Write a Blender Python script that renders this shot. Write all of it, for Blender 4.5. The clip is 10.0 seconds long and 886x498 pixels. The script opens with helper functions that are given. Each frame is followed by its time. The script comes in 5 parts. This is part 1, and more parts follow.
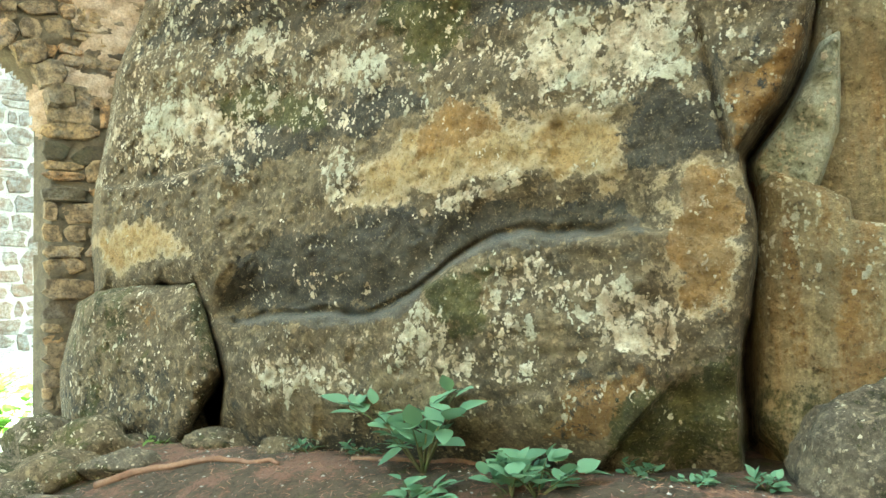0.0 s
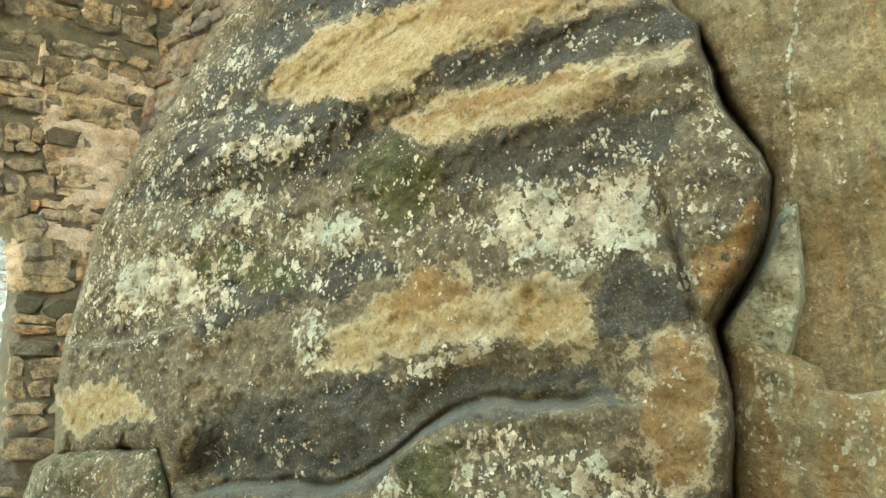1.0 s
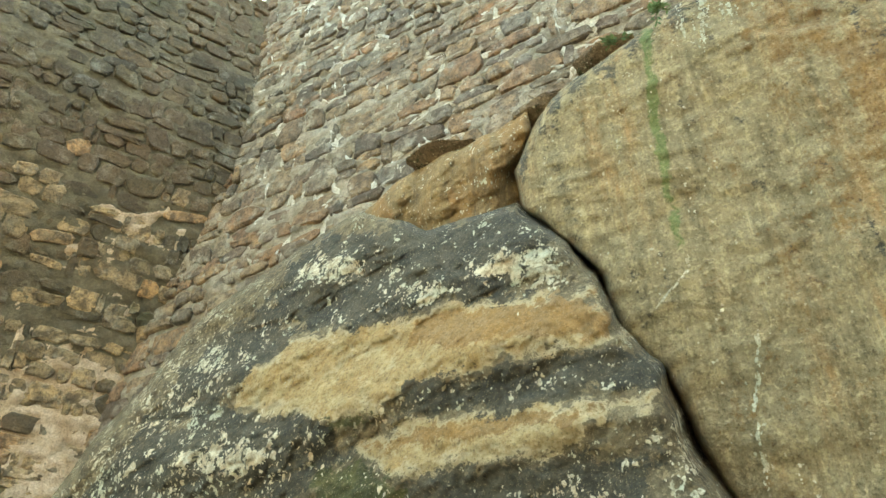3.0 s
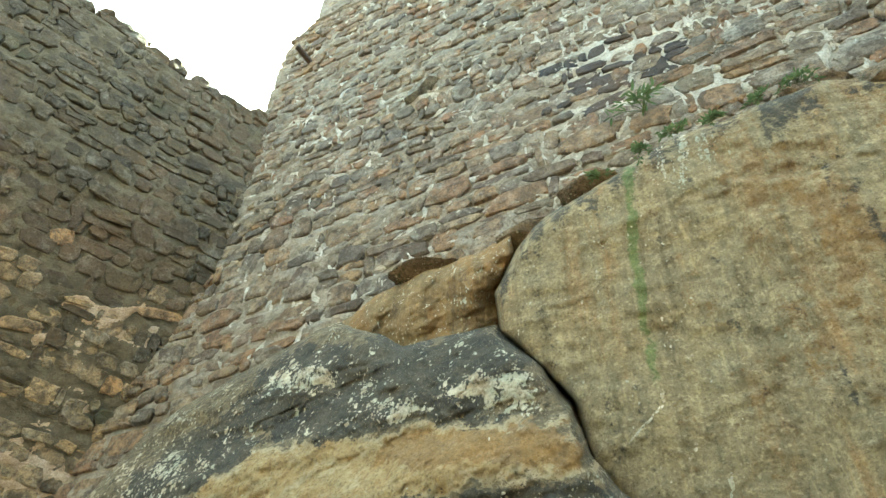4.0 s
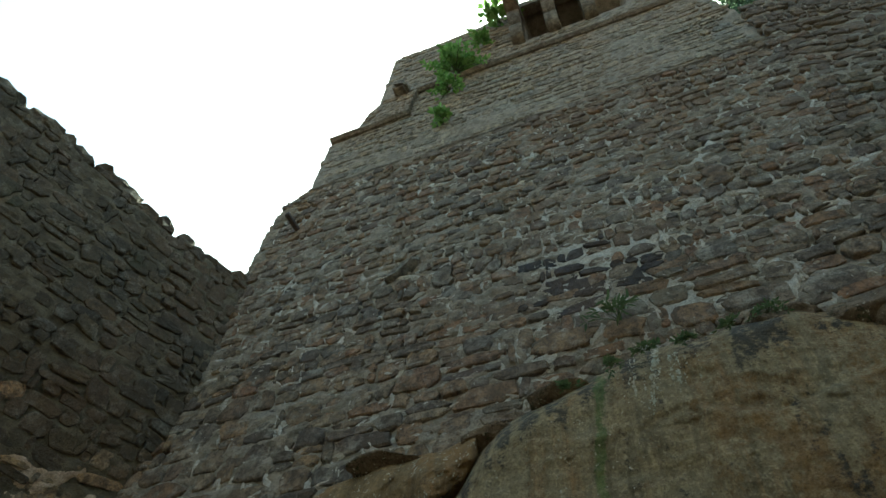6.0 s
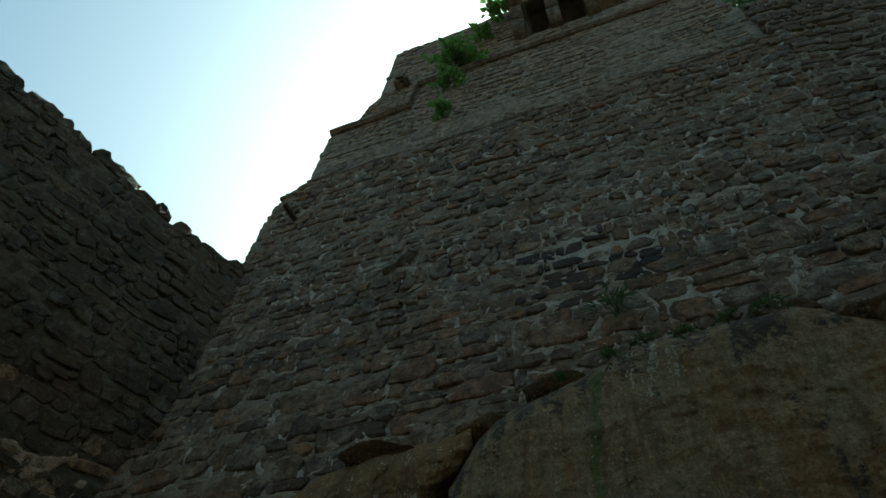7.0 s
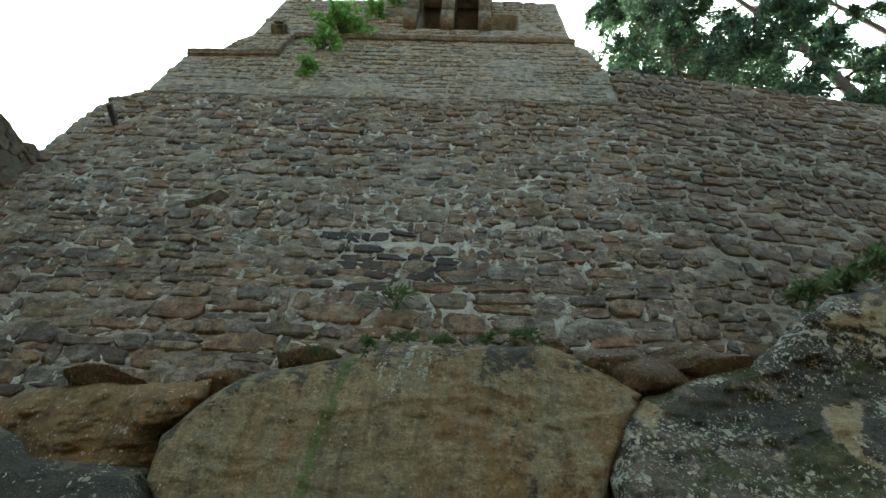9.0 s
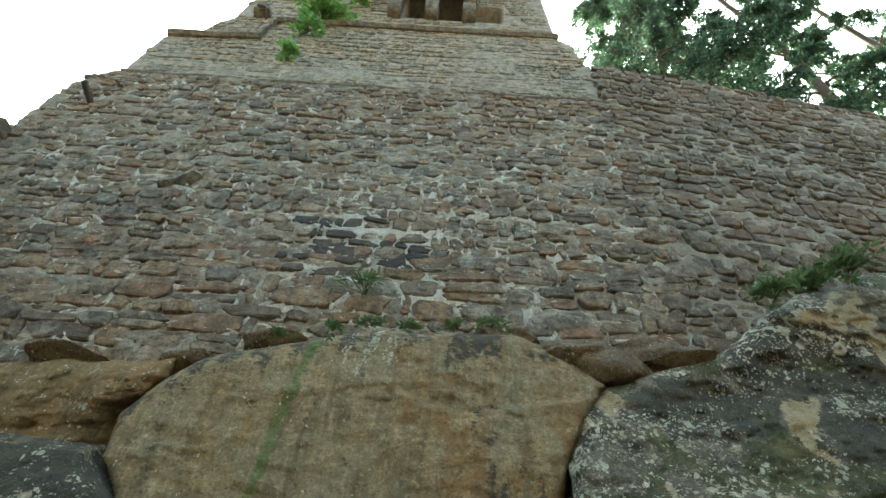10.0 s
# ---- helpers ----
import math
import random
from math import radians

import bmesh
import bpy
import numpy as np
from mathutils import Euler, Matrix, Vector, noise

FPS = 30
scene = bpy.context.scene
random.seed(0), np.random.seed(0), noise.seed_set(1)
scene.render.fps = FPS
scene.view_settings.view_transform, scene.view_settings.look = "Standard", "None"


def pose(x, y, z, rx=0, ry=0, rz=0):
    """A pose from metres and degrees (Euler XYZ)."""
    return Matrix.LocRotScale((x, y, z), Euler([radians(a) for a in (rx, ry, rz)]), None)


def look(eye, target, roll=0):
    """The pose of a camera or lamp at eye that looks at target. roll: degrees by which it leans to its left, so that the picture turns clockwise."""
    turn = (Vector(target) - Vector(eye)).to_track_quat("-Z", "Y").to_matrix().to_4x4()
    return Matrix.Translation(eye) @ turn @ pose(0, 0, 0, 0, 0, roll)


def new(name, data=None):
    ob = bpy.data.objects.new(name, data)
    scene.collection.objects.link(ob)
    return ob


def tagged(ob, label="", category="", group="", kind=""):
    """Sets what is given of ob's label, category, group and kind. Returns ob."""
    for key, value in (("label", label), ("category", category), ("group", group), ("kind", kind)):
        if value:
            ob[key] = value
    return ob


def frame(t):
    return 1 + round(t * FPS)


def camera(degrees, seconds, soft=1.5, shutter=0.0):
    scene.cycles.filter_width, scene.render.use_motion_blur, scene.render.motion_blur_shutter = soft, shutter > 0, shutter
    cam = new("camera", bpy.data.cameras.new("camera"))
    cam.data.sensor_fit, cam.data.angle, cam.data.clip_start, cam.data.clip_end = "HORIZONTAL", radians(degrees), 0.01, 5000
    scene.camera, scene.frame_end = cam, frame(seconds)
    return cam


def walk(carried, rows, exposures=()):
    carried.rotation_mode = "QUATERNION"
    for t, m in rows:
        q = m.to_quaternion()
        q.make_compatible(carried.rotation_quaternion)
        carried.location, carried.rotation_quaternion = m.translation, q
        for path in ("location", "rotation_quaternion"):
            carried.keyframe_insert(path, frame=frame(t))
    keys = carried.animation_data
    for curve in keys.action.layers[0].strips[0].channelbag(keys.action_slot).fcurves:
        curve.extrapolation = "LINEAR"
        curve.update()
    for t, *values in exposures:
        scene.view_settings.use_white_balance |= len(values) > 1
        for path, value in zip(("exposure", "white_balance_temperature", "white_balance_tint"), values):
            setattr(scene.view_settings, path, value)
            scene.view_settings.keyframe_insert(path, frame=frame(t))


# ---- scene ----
cam = camera(62.19, 10.0)
PATH = [
    (0.0, 0.000, 0.000, 1.600, 0.00, 4.54, 2.23),
    (0.5, 0.030, 0.017, 1.680, -0.52, 9.10, 2.19),
    (1.0, 0.081, 0.007, 1.778, -1.74, 15.13, 2.54),
    (1.5, 0.107, 0.007, 1.881, -2.68, 20.11, 2.35),
    (2.0, 0.108, -0.017, 1.967, -3.69, 25.57, 1.77),
    (2.5, 0.143, -0.077, 2.068, -4.08, 30.48, 1.98),
    (3.0, 0.147, -0.117, 2.184, -4.33, 35.44, 1.13),
    (3.2, 0.151, -0.108, 2.150, -4.78, 37.90, 1.00),
    (4.3, 0.140, -0.156, 2.228, -6.81, 46.04, -2.62),
    (4.5, 0.118, -0.191, 2.295, -7.20, 47.09, -2.72),
    (5.0, 0.132, -0.254, 2.309, -9.23, 51.97, -2.99),
    (5.5, 0.148, -0.321, 2.401, -9.31, 55.50, -4.66),
    (5.7, 0.155, -0.351, 2.430, -8.66, 56.93, -5.53),
    (6.8, 0.185, -0.254, 2.459, -5.88, 57.08, -6.30),
    (7.0, 0.189, -0.233, 2.446, -7.82, 56.96, -7.08),
    (7.5, 0.313, -0.187, 2.455, -15.36, 57.96, -9.07),
    (8.0, 0.440, -0.241, 2.491, -22.02, 58.60, -8.83),
    (8.5, 0.569, -0.288, 2.475, -26.54, 57.77, -6.66),
    (9.0, 0.677, -0.321, 2.454, -30.11, 57.38, -5.55),
    (9.5, 0.756, -0.326, 2.437, -31.31, 57.16, -5.62),
    (10.0, 0.817, -0.344, 2.418, -32.68, 57.06, -5.14),
]
EXPOSURES = [(0.0, 5.06, 7500, -22), (3.2, 4.73, 7050, -24), (4.5, 4.38, 6300, -23), (5.5, 3.45, 6150, -19), (6.7, 0.97, 5500, -29), (7.5, 0.82, 5550, -26), (8.0, 0.92, 5550, -25), (8.5, 1.5, 5550, -21), (9.0, 2.74, 5900, -22), (9.4, 3.24, 6000, -22), (10.0, 3.47, 6000, -22)]
walk(cam, [(t, pose(x, y, z, 0, 0, yaw) @ pose(0, 0, 0, 90 + pitch, 0, 0) @ pose(0, 0, 0, 0, 0, -roll)) for t, x, y, z, yaw, pitch, roll in PATH], EXPOSURES)

# ---- world and sun ----
SUN_AZ, SUN_EL = 38.0, 52.0   # degrees from +y towards +x, and above the horizon
world = bpy.data.worlds.new("world")
scene.world = world
world.use_nodes = True
wn = world.node_tree
sky = wn.nodes.new("ShaderNodeTexSky")
sky.sky_type = "NISHITA"
sky.sun_disc = False
sky.sun_elevation, sky.sun_rotation = radians(SUN_EL), radians(SUN_AZ)
sky.dust_density = 8.0
wn.links.new(sky.outputs[0], wn.nodes["Background"].inputs[0])
wn.nodes["Background"].inputs[1].default_value = 0.12
sun = new("sun", bpy.data.lights.new("sun", "SUN"))
sun.data.energy, sun.data.angle, sun.data.color = 3.0, radians(0.6), (1.0, 0.95, 0.86)
sun_dir = Vector((math.sin(radians(SUN_AZ)) * math.cos(radians(SUN_EL)), math.cos(radians(SUN_AZ)) * math.cos(radians(SUN_EL)), math.sin(radians(SUN_EL))))
sun.matrix_world = look(sun_dir * 60, (0, 0, 0))


# ---- noise in numpy ----
def lattice(ix, iy, seed):
    h = np.sin(ix * 127.1 + iy * 311.7 + seed * 74.7) * 43758.5453
    return h - np.floor(h)


def vnoise(x, y, seed=0.0):
    ix, iy = np.floor(x), np.floor(y)
    fx, fy = x - ix, y - iy
    fx, fy = fx * fx * (3 - 2 * fx), fy * fy * (3 - 2 * fy)
    a, b = lattice(ix, iy, seed), lattice(ix + 1, iy, seed)
    c, d = lattice(ix, iy + 1, seed), lattice(ix + 1, iy + 1, seed)
    return (a + (b - a) * fx) * (1 - fy) + (c + (d - c) * fx) * fy


def fbm(x, y, seed=0.0, octaves=4):
    total, amp, norm = 0.0, 1.0, 0.0
    for k in range(octaves):
        total = total + amp * vnoise(x, y, seed + 7.3 * k)
        x, y = 1.6 * x - 1.2 * y + 3.7, 1.2 * x + 1.6 * y + 1.9
        norm += amp
        amp *= 0.5
    return total / norm


def smooth(a, b, x):
    t = np.clip((x - a) / (b - a), 0, 1)
    return t * t * (3 - 2 * t)


# ---- materials ----
def node(tree, kind, **values):
    n = tree.nodes.new(kind)
    for key, value in values.items():
        n.inputs[key].default_value = value
    return n


def mix(tree, factor, a, b, blend="MIX"):
    n = tree.nodes.new("ShaderNodeMix")
    n.data_type, n.blend_type = "RGBA", blend
    for slot, value in ((0, factor), (6, a), (7, b)):
        if isinstance(value, bpy.types.NodeSocket):
            tree.links.new(value, n.inputs[slot])
        else:
            n.inputs[slot].default_value = value if slot == 0 else (*value, 1) if len(value) == 3 else value
    return n.outputs[2]


def ramp(tree, source, a, b, low=0.0, high=1.0):
    n = tree.nodes.new("ShaderNodeMapRange")
    n.interpolation_type = "SMOOTHSTEP"
    tree.links.new(source, n.inputs[0])
    for k, v in zip((1, 2, 3, 4), (a, b, low, high)):
        n.inputs[k].default_value = v
    return n.outputs[0]


def times(tree, a, b, op="MULTIPLY"):
    n = tree.nodes.new("ShaderNodeMath")
    n.operation = op
    for slot, value in ((0, a), (1, b)):
        if isinstance(value, bpy.types.NodeSocket):
            tree.links.new(value, n.inputs[slot])
        else:
            n.inputs[slot].default_value = value
    return n.outputs[0]


def material(name, roughness=0.9):
    m = bpy.data.materials.new(name)
    m.use_nodes = True
    tree = m.node_tree
    bsdf = tree.nodes["Principled BSDF"]
    bsdf.inputs["Roughness"].default_value = roughness
    bsdf.inputs["Specular IOR Level"].default_value = 0.25
    return m, tree, bsdf


def position(tree):
    return tree.nodes.new("ShaderNodeNewGeometry").outputs["Position"]


def noisy(tree, vector, scale, detail=5.0, rough=0.6, stretch=None):
    if stretch:
        mp = tree.nodes.new("ShaderNodeMapping")
        mp.inputs["Scale"].default_value = stretch
        tree.links.new(vector, mp.inputs[0])
        vector = mp.outputs[0]
    n = node(tree, "ShaderNodeTexNoise", Scale=scale, Detail=detail, Roughness=rough)
    tree.links.new(vector, n.inputs["Vector"])
    return n.outputs[0]


def bump(tree, bsdf, height, strength, distance=0.02):
    b = tree.nodes.new("ShaderNodeBump")
    b.inputs["Strength"].default_value, b.inputs["Distance"].default_value = strength, distance
    tree.links.new(height, b.inputs["Height"])
    tree.links.new(b.outputs[0], bsdf.inputs["Normal"])


def attribute(tree, name):
    a = tree.nodes.new("ShaderNodeAttribute")
    a.attribute_name = name
    return a.outputs["Fac"]


def rock_material(name, base_a, base_b, streaks=0.0, rough_look=1.0):
    """Weathered sandstone: grain, stains, and the growths and tints laid out on the mesh."""
    m, tree, bsdf = material(name, 0.92)
    p = position(tree)
    big, mid, fine = noisy(tree, p, 1.6), noisy(tree, p, 8.0, 9.0, 0.72), noisy(tree, p, 42.0, 7.0, 0.75)
    flow = noisy(tree, p, 13.0, 6.0, 0.7, (1.0, 1.0, 0.45))
    rag = noisy(tree, p, 19.0, 8.0, 0.78)
    ragged = times(tree, times(tree, times(tree, times(tree, mid, 1.5), times(tree, rag, 1.0), "ADD"), times(tree, fine, 0.5), "ADD"), -1.50, "ADD")
    col = mix(tree, ramp(tree, big, 0.35, 0.65), base_a, base_b)
    if streaks:
        drip = noisy(tree, p, 22.0, 7.0, 0.72, (1.0, 1.0, 0.05))
        col = mix(tree, times(tree, ramp(tree, drip, 0.5, 0.68), streaks * 0.8), col, tuple(min(1, c * 1.5) for c in base_a))
        drip = noisy(tree, p, 7.0, 6.0, 0.7, (1.0, 1.0, 0.10))
        col = mix(tree, times(tree, ramp(tree, drip, 0.45, 0.7), streaks), col, tuple(c * 0.45 for c in base_a))
        drip = noisy(tree, p, 4.0, 6.0, 0.7, (1.0, 1.0, 0.13))
        col = mix(tree, times(tree, ramp(tree, drip, 0.5, 0.72), streaks * 0.8), col, (0.36, 0.19, 0.065))
    col = mix(tree, ramp(tree, mid, 0.40, 0.62, 0.0, 0.8 * rough_look), col, tuple(c * 0.40 for c in base_a))
    col = mix(tree, ramp(tree, noisy(tree, p, 24.0, 4.0, 0.6), 0.54, 0.64, 0.0, 0.5 * rough_look), col, tuple(min(1, c * 2.1) for c in base_b))
    for attr, a, b, power in (("ochre", (0.39, 0.25, 0.10), (0.46, 0.345, 0.18), 0.92), ("rust", (0.32, 0.175, 0.055), (0.24, 0.14, 0.06), 0.75),
                              ("dark", (0.045, 0.042, 0.035), (0.095, 0.082, 0.058), 0.9), ("slate", (0.10, 0.098, 0.088), (0.16, 0.15, 0.125), 0.7),
                              ("moss", (0.042, 0.044, 0.015), (0.12, 0.115, 0.038), 0.85), ("algae", (0.13, 0.16, 0.045), (0.19, 0.22, 0.07), 0.8)):
        k = times(tree, attribute(tree, attr), ragged, "ADD")
        inner = mix(tree, ramp(tree, noisy(tree, p, 3.5, 8.0, 0.7), 0.38, 0.62), a, b)
        inner = mix(tree, ramp(tree, rag, 0.42, 0.62, 0.0, 0.55), inner, tuple(c * 0.55 for c in a))
        if attr == "ochre":
            inner = mix(tree, ramp(tree, k, 0.45, 0.95, 0.75, 0.0), inner, (0.50, 0.41, 0.27))
        col = mix(tree, ramp(tree, k, 0.46 - 0.06 * rough_look - 0.3 * (1 - rough_look), 0.46 + 0.06 * rough_look + 0.35 * (1 - rough_look), 0.0, power), col, inner)
    grow = attribute(tree, "lichen")
    warp = tree.nodes.new("ShaderNodeVectorMath")
    warp.operation = "MULTIPLY_ADD"
    warp.inputs[1].default_value = (0.07, 0.07, 0.07)
    nz = node(tree, "ShaderNodeTexNoise", Scale=18.0, Detail=4.0)
    tree.links.new(p, nz.inputs["Vector"])
    tree.links.new(nz.outputs["Color"], warp.inputs[0])
    tree.links.new(p, warp.inputs[2])
    tall = tree.nodes.new("ShaderNodeMapping")
    tall.inputs["Scale"].default_value = (1.0, 1.0, 0.68)
    tree.links.new(warp.outputs[0], tall.inputs[0])
    fleck = None
    for scale, start, gain, reach in ((11.0, 0.36, 1.7, 0.66), (22.0, 0.16, 1.15, 0.54), (46.0, 0.06, 0.95, 0.48)):
        cells = tree.nodes.new("ShaderNodeTexVoronoi")
        cells.inputs["Scale"].default_value = scale
        tree.links.new(tall.outputs[0], cells.inputs["Vector"])
        chance = tree.nodes.new("ShaderNodeSeparateColor")
        tree.links.new(cells.outputs["Color"], chance.inputs[0])
        k = times(tree, times(tree, grow, -start, "ADD"), gain, "MULTIPLY")
        k = times(tree, k, times(tree, chance.outputs[0], -1.0), "ADD")
        here = ramp(tree, k, 0.0, 0.03)
        edge = times(tree, cells.outputs["Distance"], times(tree, times(tree, fine, 0.5), -0.25, "ADD"), "ADD")
        spot = times(tree, here, ramp(tree, edge, reach, reach - 0.10))
        fleck = times(tree, fleck, spot, "MAXIMUM") if fleck else spot
    fleck = times(tree, fleck, ramp(tree, rag, 0.36, 0.46))
    crust = mix(tree, ramp(tree, mid, 0.40, 0.60), (0.46, 0.355, 0.235), (0.74, 0.655, 0.48))
    crust = mix(tree, ramp(tree, big, 0.45, 0.6, 0.0, 0.6), crust, (0.43, 0.45, 0.34))
    col = mix(tree, times(tree, fleck, 0.9), col, crust)
    col = mix(tree, ramp(tree, fine, 0.48, 0.66, 0.0, 0.6), col, mix(tree, 0.8, col, (0.015, 0.012, 0.008)))
    col = mix(tree, ramp(tree, noisy(tree, p, 70.0, 4.0, 0.7), 0.57, 0.66, 0.0, 0.35 * rough_look), col, (0.55, 0.45, 0.27))
    tree.links.new(col, bsdf.inputs["Base Color"])
    h = times(tree, times(tree, times(tree, mid, 0.8), times(tree, rag, 0.6 * rough_look), "ADD"), times(tree, fine, 0.55), "ADD")
    h = times(tree, h, times(tree, fleck, 0.14), "ADD")
    bump(tree, bsdf, h, 1.0, 0.06)
    return m


def stone_material(name, tones, pale, mossy=0.25):
    """Rubble stones, each with its own tone."""
    m, tree, bsdf = material(name, 0.93)
    p = position(tree)
    g = tree.nodes.new("ShaderNodeNewGeometry")
    o = tree.nodes.new("ShaderNodeObjectInfo")
    r = times(tree, times(tree, g.outputs["Random Per Island"], o.outputs["Random"], "ADD"), 1.0, "FRACT")
    cr = tree.nodes.new("ShaderNodeValToRGB")
    cr.color_ramp.interpolation = "LINEAR"
    els = cr.color_ramp.elements
    els[0].position, els[0].color = 0.0, (*tones[0], 1)
    els[1].position, els[1].color = 1.0, (*tones[-1], 1)
    for k, tone in enumerate(tones[1:-1], 1):
        e = els.new(k / (len(tones) - 1))
        e.color = (*tone, 1)
    tree.links.new(r, cr.inputs[0])
    big, mid, fine = noisy(tree, p, 1.1), noisy(tree, p, 8.0, 9.0, 0.72), noisy(tree, p, 40.0, 7.0, 0.75)
    col = mix(tree, ramp(tree, mid, 0.36, 0.62, 0.0, 0.85), cr.outputs[0], (0.065, 0.05, 0.036))
    col = mix(tree, ramp(tree, noisy(tree, p, 3.2, 9.0, 0.75), 0.50, 0.66, 0.0, pale), col, (0.44, 0.39, 0.31))
    col = mix(tree, ramp(tree, noisy(tree, p, 11.0, 9.0, 0.8), 0.55, 0.68, 0.0, pale), col, (0.36, 0.325, 0.265))
    col = mix(tree, ramp(tree, big, 0.5, 0.75, 0.0, mossy), col, (0.075, 0.08, 0.035))
    col = mix(tree, ramp(tree, noisy(tree, p, 0.45, 3.0), 0.45, 0.62, 0.0, 0.22), col, (0.25, 0.15, 0.09))
    col = mix(tree, ramp(tree, fine, 0.46, 0.66, 0.0, 0.6), col, (0.03, 0.024, 0.018))
    tree.links.new(col, bsdf.inputs["Base Color"])
    bump(tree, bsdf, times(tree, times(tree, mid, 0.9), times(tree, fine, 0.4), "ADD"), 1.0, 0.06)
    return m


def mortar_material(name, a, b):
    m, tree, bsdf = material(name, 0.95)
    p = position(tree)
    mid, fine = noisy(tree, p, 5.0, 8.0, 0.7), noisy(tree, p, 45.0, 6.0, 0.7)
    col = mix(tree, ramp(tree, mid, 0.35, 0.65), a, b)
    col = mix(tree, ramp(tree, fine, 0.35, 0.75, 0.0, 0.6), col, (0.06, 0.05, 0.04))
    tree.links.new(col, bsdf.inputs["Base Color"])
    bump(tree, bsdf, times(tree, mid, fine, "ADD"), 0.9, 0.04)
    return m


def leaf_material(name, a, b, through_light=0.35):
    m, tree, bsdf = material(name, 0.55)
    g = tree.nodes.new("ShaderNodeNewGeometry")
    col = mix(tree, g.outputs["Random Per Island"], a, b)
    tree.links.new(col, bsdf.inputs["Base Color"])
    tr = tree.nodes.new("ShaderNodeBsdfTranslucent")
    tree.links.new(col, tr.inputs[0])
    ms = tree.nodes.new("ShaderNodeMixShader")
    ms.inputs[0].default_value = through_light
    tree.links.new(bsdf.outputs[0], ms.inputs[1])
    tree.links.new(tr.outputs[0], ms.inputs[2])
    tree.links.new(ms.outputs[0], tree.nodes["Material Output"].inputs[0])
    return m


ROCK = rock_material("lichened sandstone", (0.145, 0.112, 0.068), (0.20, 0.152, 0.088))
SLAB = rock_material("streaked sandstone", (0.35, 0.262, 0.137), (0.29, 0.23, 0.132), 0.85, 0.65)
CAP = rock_material("tan sandstone", (0.29, 0.19, 0.083), (0.21, 0.135, 0.06), 1.0, 0.6)
FOOTING = rock_material("brown footing sandstone", (0.22, 0.15, 0.085), (0.16, 0.115, 0.075), 0.0, 1.0)
GREY = rock_material("grey sandstone", (0.145, 0.12, 0.085), (0.20, 0.155, 0.10))
WEDGE = rock_material("grey-green sandstone", (0.42, 0.44, 0.33), (0.50, 0.50, 0.38), 0.35, 0.4)
RUBBLE = stone_material("rubble stones", [(0.23, 0.175, 0.115), (0.31, 0.215, 0.13), (0.17, 0.14, 0.105), (0.34, 0.26, 0.17), (0.30, 0.165, 0.085), (0.21, 0.18, 0.14), (0.13, 0.098, 0.078), (0.35, 0.23, 0.12), (0.26, 0.145, 0.085)], 0.6)
# brown curtain wall stones, with the conifers' shade mixed into their darker tones
SHADEDSTONE = stone_material("tree-shaded curtain stones", [(0.17, 0.115, 0.07), (0.22, 0.145, 0.085), (0.12, 0.09, 0.065), (0.25, 0.18, 0.11), (0.15, 0.105, 0.075)], 0.35, 0.4)
ASHLAR = stone_material("tower stones", [(0.37, 0.32, 0.23), (0.46, 0.38, 0.26), (0.30, 0.275, 0.22), (0.48, 0.38, 0.24), (0.40, 0.365, 0.285)], 0.6)
# gate wall stones, darker than those of the other walls
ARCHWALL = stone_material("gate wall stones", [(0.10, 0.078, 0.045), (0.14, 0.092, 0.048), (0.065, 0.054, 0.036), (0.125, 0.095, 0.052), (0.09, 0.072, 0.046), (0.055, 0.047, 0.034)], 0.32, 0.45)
GATEORANGE = stone_material("orange gate stones", [(0.54, 0.30, 0.13), (0.44, 0.31, 0.18), (0.26, 0.19, 0.11), (0.52, 0.35, 0.18), (0.36, 0.27, 0.165)], 0.42, 0.3)
PLASTER = mortar_material("pink plaster", (0.62, 0.47, 0.34), (0.42, 0.29, 0.18))
SOOT = stone_material("dark stones", [(0.035, 0.032, 0.033), (0.06, 0.05, 0.05), (0.045, 0.042, 0.046)], 0.05, 0.0)
MORTAR = mortar_material("wall mortar", (0.39, 0.33, 0.25), (0.21, 0.175, 0.128))
# mortar of the gate wall, the darkest of the mortars
DARKMORTAR = mortar_material("dark gate mortar", (0.18, 0.145, 0.092), (0.095, 0.077, 0.05))
OLDMORTAR = mortar_material("old mortar", (0.24, 0.185, 0.115), (0.11, 0.088, 0.055))
LIMEMORTAR = mortar_material("lime repair", (0.66, 0.61, 0.52), (0.42, 0.37, 0.29))
PALE = stone_material("pale ashlar", [(0.17, 0.195, 0.22), (0.22, 0.245, 0.265), (0.13, 0.155, 0.18)], 0.1, 0.0)
PALEMORTAR = mortar_material("pale mortar", (0.33, 0.36, 0.39), (0.27, 0.30, 0.33))
LEAF = leaf_material("broad leaves", (0.055, 0.125, 0.065), (0.17, 0.29, 0.17))
FERN = leaf_material("wall plants", (0.12, 0.22, 0.04), (0.28, 0.42, 0.12), 0.5)
BRIGHT = leaf_material("sunlit leaves", (0.16, 0.36, 0.06), (0.30, 0.52, 0.12), 0.5)
DULL = leaf_material("dull weeds", (0.08, 0.12, 0.045), (0.17, 0.21, 0.09))
NEEDLE = leaf_material("needles", (0.03, 0.055, 0.03), (0.08, 0.12, 0.06), 0.4)


